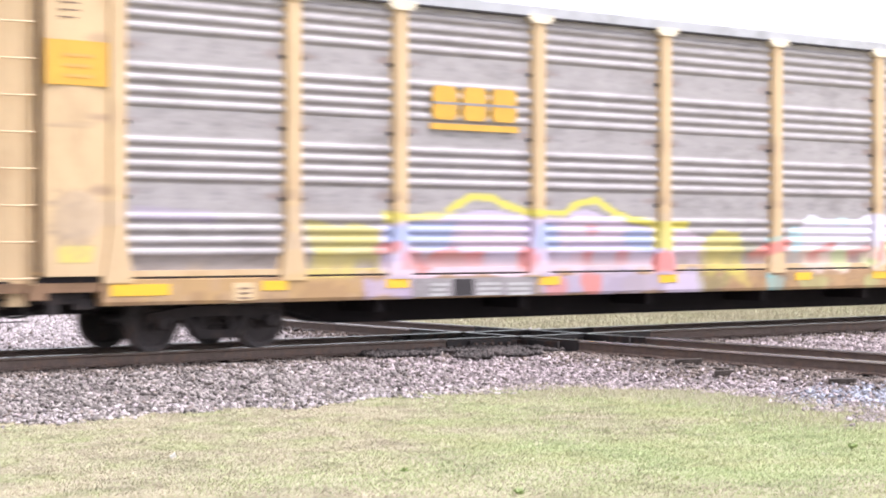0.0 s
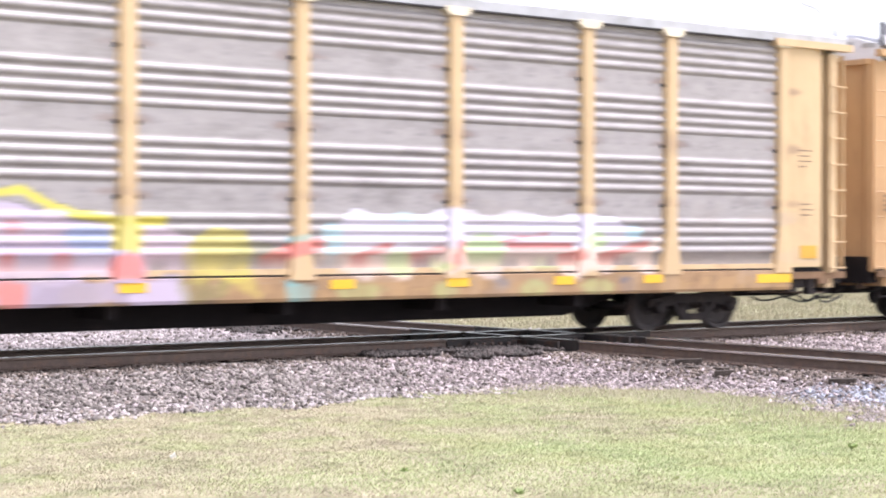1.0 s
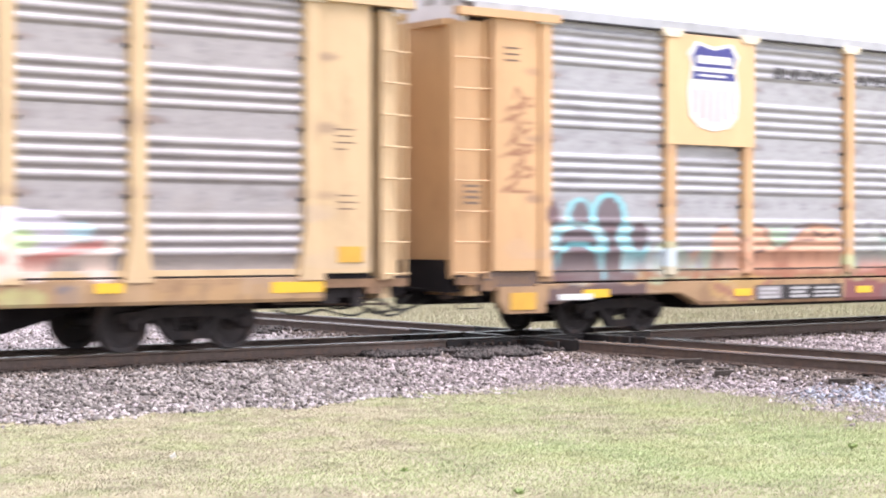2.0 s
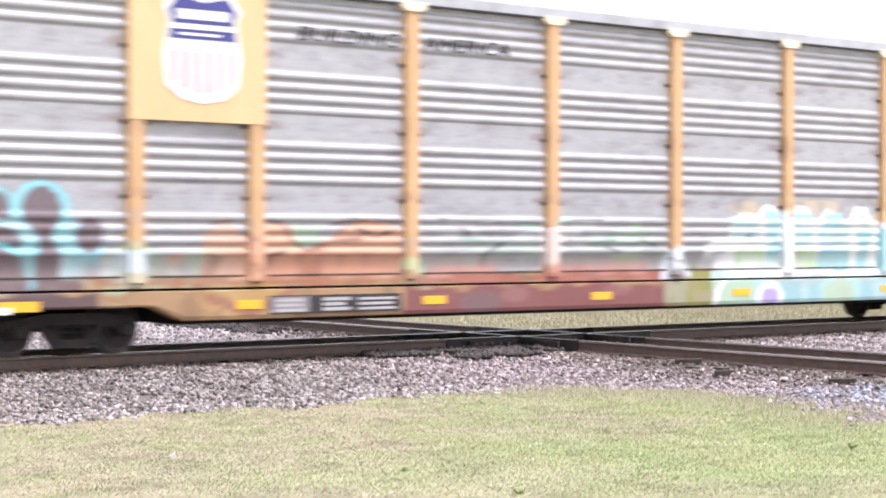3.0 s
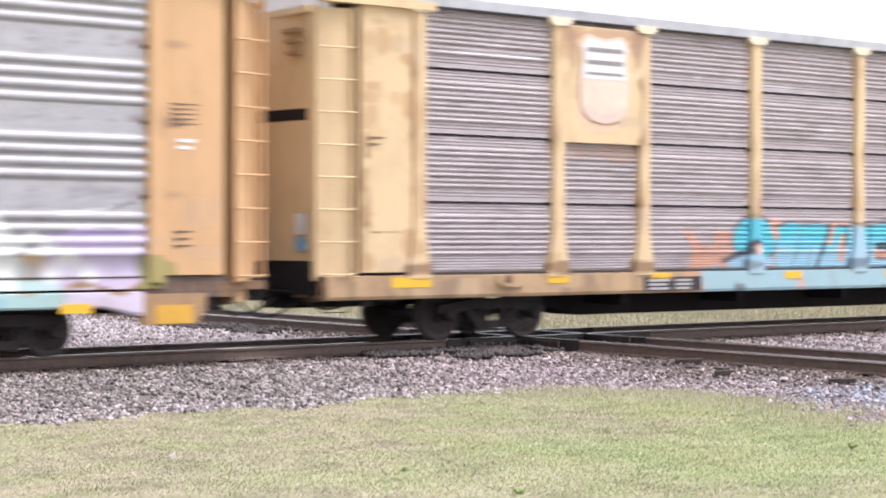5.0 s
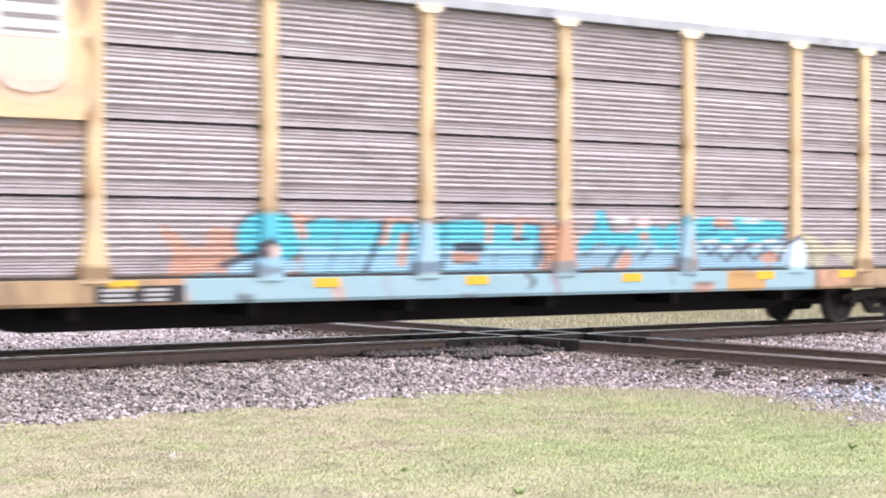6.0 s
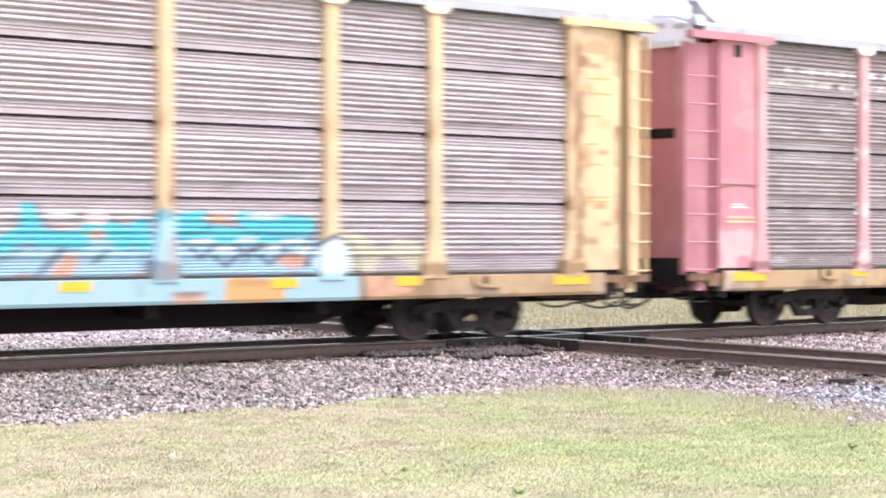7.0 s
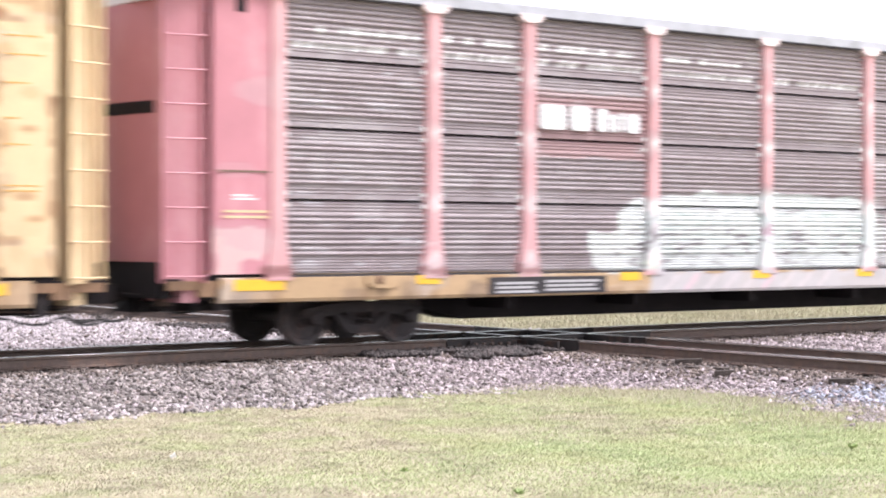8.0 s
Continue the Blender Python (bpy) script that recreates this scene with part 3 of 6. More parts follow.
def auto_rack(label, paint, steel, old, canvas, low, flare, hoses, post_mat=None, slot_ends=(False, False), sill_mat=M_SILL, sill=(0.7, 27.0)):
    car = new("auto_rack_car")
    tagged(car, label, "freight car", "cars of the passing train")
    for i in range(9):
        x0, x1 = POSTS[i] + 0.115, POSTS[i + 1] - 0.115
        part("side_panel", side_panel(x0, x1, old, 0.05), steel, car, canvas=canvas)
        part("side_panel", side_panel(x0, x1, old, 3.0, 1), steel, car)
    for x in POSTS:
        for side in (-1, 1):
            part("post", side_post(x, flare, side), post_mat or paint, car, canvas=canvas if side < 0 else None)
            part("post_cap", Shape().slab([(x - 0.15, 5.17), (x + 0.15, 5.17), (x + 0.25, 5.24), (x + 0.25, 5.31), (x - 0.25, 5.31), (x - 0.25, 5.24)], *sorted((side * 1.44, side * 1.61))),
                 M_CAP_PINK if post_mat is M_PINK_PALE else M_CAP, car)
            # hinge lugs where the sheets are bolted to the post
            if side < 0:
                for z in (4.32, 3.26, 2.22) if post_mat is not M_PINK_PALE else (4.42, 4.24, 3.36, 3.18, 2.32, 2.14):
                    part("bolt_plate", Shape().box(x - 0.21, x + 0.21, -1.50, -1.44, z - 0.03, z + 0.03), M_WHITE if post_mat is M_PINK_PALE else M_TRUCK, car)
    part("eave_seam", Shape().box(2.2, LENGTH - 2.2, -1.585, -1.50, 5.262, 5.288), M_INKY, car)
    if low:
        for x0, x1 in zip(POSTS, POSTS[1:]):
            part("panel_seam", Shape().box(x0 + 0.2, x1 - 0.2, -1.532, -1.47, 1.088, 1.108), M_INKY, car)
    else:
        # inky strip in place of the shade in the groove above the sill
        part("sill_seam", Shape().box(1.8, LENGTH - 1.8, -1.532 if old else -1.50, -1.40, 1.066, 1.10), M_INKY, car)
    part("roof", roof_shape(), M_ROOF, car, "pressed grey steel roof")
    for side in (-1, 1):
        part("bottom_rail", Shape().slab([(1.75, 0.99 if low else 1.075), (25.97, 0.99 if low else 1.075), (25.97, 1.115), (1.75, 1.115)], *sorted((side * 1.38, side * 1.52))) if side > 0 else
             grid_plate(1.75, 25.97, 0.935 if low else 1.105, 1.115 if low or old else 1.19, -1.525 if low or not old else -1.46, 0.09), paint if not (low or old) else sill_mat, car, canvas=canvas if side < 0 else None)
        part("side_sill", sill_shape(low, side, *sill), sill_mat or paint, car, canvas=canvas if side < 0 else None)
    part("deck", Shape().box(1.0, LENGTH - 1.0, -1.36, 1.36, 0.86 if low else 0.98, 0.96 if low else 1.07), M_BLACK, car)
    cs = [(5.6, 0.40), (22.1, 0.40), (22.1, 0.90), (5.6, 0.90)] if low else [(5.0, 0.62), (6.2, 0.30), (21.5, 0.30), (22.7, 0.62), (22.7, 0.97), (5.0, 0.97)]
    part("centre_sill", Shape().slab(cs, -0.38 if not low else -1.2, 0.38 if not low else 1.2), M_BLACK, car)
    for x in np.arange(6.5, 22, 2.9):
        part("cross_bearer", Shape().slab([(x - 0.08, 0.5), (x + 0.08, 0.5), (x + 0.08, 0.95), (x - 0.08, 0.95)], -1.3, 1.3), M_BLACK, car)
    for end in (0, 1):
        end_structure(car, end, old, paint, canvas, slot_ends[end])
        end_gear(car, end, old, paint, hoses)
    base, r, c = (1.62, 0.36, 4.0) if low else (1.80, 0.42, 3.72)
    return car, truck_under(car, c, base, r) + truck_under(car, LENGTH - c, base, r)


def reflectors(car, xs, z, w=0.44, h=0.14):
    for x in xs:
        part("reflector", Shape().box(x - w / 2, x + w / 2, -1.568, -1.555, z - h / 2, z + h / 2, 0.0), M_REFLECT, car)


def jacking_pad(car, x, z, mat_):
    """A cast bracket on the sill over the truck, its lower edge drawn in."""
    pad = Shape().slab([(x - 0.16, z - 0.11), (x + 0.16, z - 0.11), (x + 0.30, z - 0.03), (x + 0.30, z + 0.08), (x - 0.30, z + 0.08), (x - 0.30, z - 0.03)], -1.61, -1.55)
    pad = part("jacking_pad", pad, mat_, car, "worn cast jacking bracket")
    part("rivet", Shape().turned([(0.0, -1.64), (0.05, -1.635), (0.075, -1.61)][::-1], 10, (x - 0.08, 0, z + 0.02)), M_RUSTY, pad)


def shield(car, x, z, w, h, blue):
    """A plain heraldic shield: white ground, blue head or none, pale upright stripes."""
    def outline(k):
        a_, b_ = w / 2 * k, h * k
        zc = z + h / 2 * (1 - k)
        return [(x, zc), (x + a_ * 0.55, zc + b_ * 0.04), (x + a_ * 0.92, zc + b_ * 0.16), (x + a_, zc + b_ * 0.42), (x + a_ * 0.86, zc + b_ * 0.74), (x + a_, zc + b_ * 0.86), (x + a_ * 0.7, zc + b_),
                (x, zc + b_ * 0.95), (x - a_ * 0.7, zc + b_), (x - a_, zc + b_ * 0.86), (x - a_ * 0.86, zc + b_ * 0.74), (x - a_, zc + b_ * 0.42), (x - a_ * 0.92, zc + b_ * 0.16), (x - a_ * 0.55, zc + b_ * 0.04)]
    s = part("shield", Shape().slab(outline(1.0), -1.600, -1.588), M_WHITE if blue else M_BLUSH, car, "white shield with a dark head and pale stripes" if blue else "bleached shield, its lower half faded into the sheet")
    if blue:
        part("shield_head", Shape().slab([(x - w * 0.42, z + h * 0.84), (x - w * 0.31, z + h * 0.96), (x, z + h * 0.91), (x + w * 0.31, z + h * 0.96), (x + w * 0.42, z + h * 0.84), (x + w * 0.38, z + h * 0.74), (x + w * 0.42, z + h * 0.58), (x - w * 0.42, z + h * 0.58), (x - w * 0.38, z + h * 0.74)][::-1], -1.606, -1.599), M_BLUE, s)
        part("shield_bar", Shape().box(x - w * 0.33, x + w * 0.33, -1.612, -1.605, z + h * 0.755, z + h * 0.845), M_WHITE, s)
        part("shield_bar", Shape().box(x - w * 0.43, x + w * 0.43, -1.612, -1.605, z + h * 0.665, z + h * 0.715), M_WHITE, s)
        part("shield_bar", Shape().box(x - w * 0.30, x + w * 0.22, -1.612, -1.605, z + h * 0.61, z + h * 0.635), M_WHITE, s)
    else:
        part("shield_head", Shape().slab([(x - w * 0.44, z + h * 0.50), (x + w * 0.44, z + h * 0.50), (x + w * 0.40, z + h * 0.74), (x + w * 0.44, z + h * 0.85), (x + w * 0.32, z + h * 0.96), (x, z + h * 0.92), (x - w * 0.32, z + h * 0.96), (x - w * 0.44, z + h * 0.85), (x - w * 0.40, z + h * 0.74)], -1.604, -1.598), M_WHITE, s)
        for q, high in ((0.545, 0.03), (0.66, 0.05), (0.80, 0.05)):
            part("shield_bar", Shape().box(x - w * 0.36, x + w * 0.36, -1.608, -1.603, z + h * q, z + h * (q + high)), M_GREY, s)
    for k in range(6):
        dx = (k - 2.5) * w * 0.145
        foot = z + h * (0.10 + 0.18 * (abs(dx) / (w / 2)) ** 2)
        part("shield_stripe", Shape().box(x + dx - w * 0.035, x + dx + w * 0.035, -1.605, -1.599, foot, z + h * 0.47), M_PALE_RED if blue else M_CAP, s)


# spray colours
LILAC, ROSE, LEMON = (0.42, 0.35, 0.52), (0.62, 0.42, 0.49), (0.58, 0.50, 0.10)
AQUA, CHALK = (0.12, 0.46, 0.53), (0.66, 0.65, 0.68)
BROWN, MAROON, SALMON, OLIVE = (0.14, 0.085, 0.095), (0.24, 0.085, 0.085), (0.58, 0.29, 0.19), (0.24, 0.25, 0.08)
INK, VIOLET, TAN = (0.05, 0.045, 0.06), (0.32, 0.23, 0.50), (0.52, 0.34, 0.13)


def perforations(c, seed=0):
    """Rows of small dark slots in the flat parts of the sheets."""
    rnd = random.Random(seed)
    for foot in GROOVES[1:] + (0.32,):
        for x0, x1 in zip(POSTS, POSTS[1:]):
            for k in range(4):
                for dz in (0.83, 0.92):
                    x = x0 + 0.35 + (x1 - x0 - 0.5) * k / 4
                    c.stroke([(x, foot + dz), (x + 0.16, foot + dz)], 0.032, (0.17, 0.16, 0.175), 0.2 + 0.4 * rnd.random())
    for x in POSTS:
        for z in (4.36, 3.30, 2.27):
            for side in (-1, 1):
                c.blob(x + side * 0.26, z + 0.02 * rnd.uniform(-1, 1), rnd.uniform(0.14, 0.24), rnd.uniform(0.04, 0.08), (0.20, 0.13, 0.11), rnd.uniform(0.3, 0.65))
    return c


def crest(c, x0, x1, z0, tops, colour, strength=1.0):
    """A sprayed mass from x0 to x1 above z0 whose upper edge runs through evenly spaced heights, rounded between them."""
    u = np.clip((c.x - x0) / (x1 - x0), 0, 1) * (len(tops) - 1)
    i = np.clip(u.astype(int), 0, len(tops) - 2)
    w = u - i
    w = w * w * (3 - 2 * w)
    tops = np.array(tops)
    top = tops[i] * (1 - w) + tops[i + 1] * w
    d = np.maximum(np.maximum(x0 - c.x, c.x - x1), np.maximum(z0 - c.z, c.z - top))
    return c.lay(d, colour, strength)


def dusty(c, seed, colour, n, zmax=2.2, strength=0.3):
    """Uneven grime and overspray low on the side."""
    rnd = random.Random(seed)
    for _ in range(n):
        c.blob(rnd.uniform(1, 27), rnd.uniform(0.6, zmax), rnd.uniform(0.15, 0.7), rnd.uniform(0.06, 0.22), colour, strength * rnd.random())
    return c


def sill_grime(c, seed, x0=0.5, x1=27.2, z0=0.68, z1=1.07, n=90):
    """Brown runs, scuffs and bolt heads along the sill."""
    rnd = random.Random(seed)
    for _ in range(34):
        x, w = rnd.uniform(x0, x1), rnd.uniform(0.12, 0.7)
        c.patch(x, x + w, z0 - 0.05, z0 + (z1 - z0) * rnd.uniform(0.4, 1.1), ((0.19, 0.105, 0.06), (0.11, 0.08, 0.07), (0.46, 0.33, 0.22), (0.26, 0.15, 0.08))[rnd.randrange(4)], rnd.uniform(0.2, 0.65), 0.03, x)
    for _ in range(n):
        x = rnd.uniform(x0, x1)
        z = rnd.uniform(z0, z1)
        c.stroke([(x, z), (x + rnd.uniform(-0.04, 0.04), z - rnd.uniform(0.05, 0.25))], rnd.uniform(0.03, 0.16), ((0.17, 0.09, 0.05), (0.10, 0.07, 0.06), (0.50, 0.36, 0.24))[rnd.randrange(3)], 0.55 * rnd.random())
    for k in range(46):
        x = x0 + (x1 - x0) * (k + rnd.random() * 0.6) / 46
        c.blob(x, z0 + 0.08, 0.05, 0.04, (0.12, 0.08, 0.06), 0.7 * rnd.random())
    return c


def car_gold():
    """The first car: pale sheets, gold block lettering, two long sprayed pieces."""
    c = sill_grime(perforations(Canvas(), 1), 21)
    PALE_LILAC, BLUSH, CORAL, PERI = (0.47, 0.40, 0.53), (0.58, 0.46, 0.54), (0.60, 0.20, 0.18), (0.30, 0.37, 0.57)
    c.patch(5.1, 6.5, 1.12, 1.82, LEMON, 0.65, 0.05, 1).patch(6.45, 7.85, 1.84, 2.03, LEMON, 0.85, 0.02, 5)
    crest(c, 6.35, 12.75, 1.1, [1.86, 1.92, 1.95, 2.05, 2.12, 2.06, 1.98, 2.02, 2.15, 2.02, 1.88, 1.82, 1.80], PALE_LILAC)
    c.stroke([(7.7, 2.10), (8.14, 2.30), (8.62, 2.29), (9.0, 2.15), (9.4, 2.07), (10.15, 2.06), (10.45, 2.24), (10.9, 2.29), (11.2, 2.13), (11.65, 1.97), (12.35, 1.88), (13.0, 1.90)], 0.13, LEMON)
    c.stroke([(9.0, 2.04), (9.6, 1.99), (10.3, 2.0)], 0.035, INK, 0.6).stroke([(11.5, 1.92), (12.3, 1.83)], 0.035, INK, 0.5)
    for x0, x1, z0, z1 in ((6.45, 7.75, 1.48, 1.85), (9.38, 9.98, 1.48, 1.93), (11.45, 12.2, 1.5, 1.78)):
        c.patch(x0, x1, z0, z1, PERI, 0.75, 0.03, x0)
    c.patch(7.9, 9.3, 1.5, 1.75, BLUSH, 0.7, 0.05, 3).patch(10.1, 11.4, 1.5, 1.95, BLUSH, 0.6, 0.05, 6).patch(6.45, 12.3, 1.06, 1.30, BLUSH, 0.85, 0.03, 2)
    c.stroke([(6.3, 1.46), (6.65, 1.52)], 0.16, CORAL, 0.8).blob(6.95, 1.30, 0.26, 0.17, CORAL, 0.6)
    c.stroke([(7.15, 1.16), (7.45, 1.35), (7.8, 1.42)], 0.2, CORAL, 0.85).stroke([(7.9, 1.35), (8.35, 1.38)], 0.13, CORAL, 0.8)
    c.blob(9.28, 1.30, 0.2, 0.22, CORAL, 0.8).stroke([(10.35, 1.35), (10.75, 1.38)], 0.11, CORAL, 0.7).blob(10.75, 1.80, 0.16, 0.09, CORAL, 0.5).blob(11.45, 1.37, 0.15, 0.08, CORAL, 0.6)
    for x in (8.6, 10.0, 11.7):
        c.stroke([(x, 1.40), (x + 0.5, 1.38)], 0.09, (0.55, 0.50, 0.66), 0.7)
    c.patch(12.2, 12.7, 1.48, 1.92, LEMON, 0.85, 0.02, 3).blob(12.43, 1.20, 0.30, 0.24, CORAL, 0.9)
    c.patch(12.68, 13.5, 1.2, 1.8, (0.62, 0.50, 0.60), 0.8, 0.04, 4).patch(13.35, 14.4, 0.95, 1.82, LEMON, 0.65, 0.06, 4).patch(14.2, 15.0, 1.2, 1.6, OLIVE, 0.3, 0.06, 5)
    c.patch(6.0, 6.95, 0.68, 1.05, LILAC, 0.8, 0.03, 7).patch(9.5, 13.2, 0.68, 1.05, (0.38, 0.33, 0.46), 0.85, 0.03, 8)
    c.blob(9.9, 0.85, 0.25, 0.2, CORAL, 0.7).patch(10.45, 10.85, 0.68, 1.02, CORAL, 0.85, 0.03, 2).blob(12.9, 0.80, 0.5, 0.26, (0.50, 0.42, 0.56), 0.9).patch(13.3, 14.0, 0.7, 1.0, OLIVE, 0.5, 0.04, 2)
    SNOW = (0.64, 0.60, 0.70)
    c.patch(15.5, 22.6, 1.08, 1.56, (0.68, 0.55, 0.51), 0.8, 0.05, 3)
    crest(c, 15.85, 22.0, 1.50, [1.80, 2.10, 2.02, 1.95, 2.02, 2.14, 2.12, 1.98, 2.10, 2.06, 1.95, 2.06, 2.05, 2.02, 1.86], SNOW)
    c.blob(15.85, 1.62, 0.22, 0.26, (0.48, 0.68, 0.76), 0.8).blob(17.2, 1.98, 0.24, 0.07, (0.50, 0.66, 0.74), 0.8).blob(22.1, 1.75, 0.2, 0.11, (0.48, 0.68, 0.80), 0.9)
    c.stroke([(14.65, 1.30), (15.1, 1.45), (15.65, 1.56)], 0.22, CORAL, 0.9).stroke([(15.05, 1.62), (15.5, 1.68)], 0.08, AQUA, 0.4)
    for line, width in (([(16.15, 1.28), (16.5, 1.42), (16.95, 1.53)], 0.13), ([(17.35, 1.36), (17.95, 1.48)], 0.13), ([(19.35, 1.52), (20.65, 1.52)], 0.14), ([(19.1, 1.60), (19.6, 1.66), (20.15, 1.72)], 0.05),
                        ([(20.45, 1.30), (20.85, 1.36)], 0.2), ([(21.25, 1.30), (21.7, 1.42), (22.4, 1.55)], 0.14), ([(18.15, 1.2), (18.3, 1.55)], 0.2), ([(17.5, 1.28), (17.8, 1.3)], 0.08)):
        c.stroke(line, width, CORAL, 0.85)
    for x, z, a_, b_ in ((17.1, 1.25, 0.28, 0.20), (18.8, 1.45, 0.42, 0.28), (20.0, 1.24, 0.42, 0.10), (21.2, 1.62, 0.30, 0.14), (17.9, 1.18, 0.2, 0.08)):
        c.blob(x, z, a_, b_, (0.50, 0.64, 0.32), 0.8)
    c.patch(15.05, 15.5, 0.68, 0.92, AQUA, 0.75, 0.03, 8).blob(19.1, 0.90, 0.17, 0.12, (0.2, 0.19, 0.21), 0.8).patch(21.7, 22.1, 0.74, 0.98, (0.16, 0.14, 0.16), 0.85, 0.01, 8)
    for x, a_ in ((16.3, 0.45), (17.95, 0.25), (19.8, 0.3), (21.2, 0.4)):
        c.blob(x, 0.83, a_, 0.12, (0.36, 0.46, 0.20), 0.7)
    c.patch(1.75, 6.0, 0.7, 1.06, TAN, 0.35, 0.03, 1).patch(14.0, 26.0, 0.7, 0.95, (0.42, 0.26, 0.12), 0.4, 0.05, 4)
    rnd = random.Random(14)
    for k in range(16):
        x, z = rnd.uniform(0.85, 1.25), rnd.uniform(1.55, 2.35)
        c.stroke([(x, z), (x + rnd.uniform(0.15, 0.4), z + rnd.uniform(-0.2, 0.2)), (x + 0.1, z - rnd.uniform(0.05, 0.3))], 0.05, (0.26, 0.20, 0.16), rnd.uniform(0.4, 0.75))
    c.blob(1.3, 1.95, 0.35, 0.35, (0.40, 0.32, 0.26), 0.45).stroke([(0.85, 3.18), (1.55, 3.2)], 0.05, (0.30, 0.22, 0.16), 0.7).patch(0.98, 1.5, 1.28, 1.52, LEMON, 0.7, 0.02, 3)
    c.stroke([(2.2, 2.0), (3.4, 1.95)], 0.18, VIOLET, 0.25)
    dusty(c, 3, (0.35, 0.3, 0.28), 60)
    car, sets = auto_rack("pale steel auto rack car with faded yellow posts and graffiti", M_YELLOW, M_STEEL_DUSTY, False, c, False, 0.11, True, sill=(1.65, 26.05))
    reflectors(car, (4.42, 6.65, 9.75, 12.48, 16.0, 18.22, 20.46, 22.5), 0.95)
    reflectors(car, (2.22, 25.58), 0.92, 0.92, 0.16)
    part("notice_plate", Shape().box(3.72, 4.08, -1.570, -1.556, 0.74, 1.0), M_CREAM, car, "cream notice plate with small writing")
    lettering(car, 3.8, 0.93, (0.2, 0.2, 0.2), h=0.025, gap=0.07, y=-1.575)
    part("placard", Shape().box(0.80, 1.72, -1.566, -1.556, 3.72, 4.33), M_GOLD, car, "yellow notice plate with a line of writing")
    lettering(car, 1.05, 4.15, (0.45, 0.4, 0.45), M_TAN, h=0.045, gap=0.14, y=-1.572)
    lettering(car, 1.0, 4.85, (0.3, 0.3, 0.25))
    for x0, x1 in ((7.34, 7.84), (7.94, 8.44), (8.54, 9.06)):
        part("gold_block", Shape().slab([(x0, 3.58), (x0 + 0.07, 3.52), (x1 - 0.07, 3.52), (x1, 3.58), (x1, 3.98), (x1 - 0.07, 4.05), (x0 + 0.07, 4.05), (x0, 3.98)], -1.535, -1.520), M_GOLD, car, "gold painted block")
    part("gold_bar", Shape().box(7.34, 9.06, -1.540, -1.534, 3.76, 3.80), M_GREY, car)
    part("gold_bar", Shape().box(7.30, 9.10, -1.535, -1.520, 3.36, 3.46), M_GOLD, car)
    part("stencil_plate", Shape().box(6.95, 9.45, -1.567, -1.557, 0.73, 1.02), M_GREY, car, "grey stencil patch with pale numbers")
    part("stencil_patch", Shape().box(7.74, 8.14, -1.571, -1.566, 0.74, 1.0), M_INKY, car)
    lettering(car, 7.28, 0.94, (0.36, 0.3, 0.36), M_DULL, 0.045, 0.08, -1.572)
    lettering(car, 8.22, 0.94, (0.5, 0.5, 0.46), M_DULL, 0.045, 0.08, -1.572)
    lettering(car, 8.85, 0.93, (0.5, 0.46, 0.5), M_DULL, 0.045, 0.08, -1.572)
    part("roof_handrail", Shape().tube([(26.35, -1.5, 6.05), (26.75, -1.5, 5.98), (26.95, -1.5, 5.86), (27.15, -1.5, 5.58), (27.18, -1.5, 5.42)], 0.022), M_ROOF, car, "curved grey pipe rail above the roof end")
    lettering(car, 26.25, 3.3, (0.35, 0.3, 0.35, 0.2))
    lettering(car, 26.3, 2.3, (0.3, 0.35, 0.3))
    part("placard", Shape().box(26.3, 26.75, -1.566, -1.556, 1.28, 1.52), M_GOLD, car, "small yellow notice plate")
    return car, sets


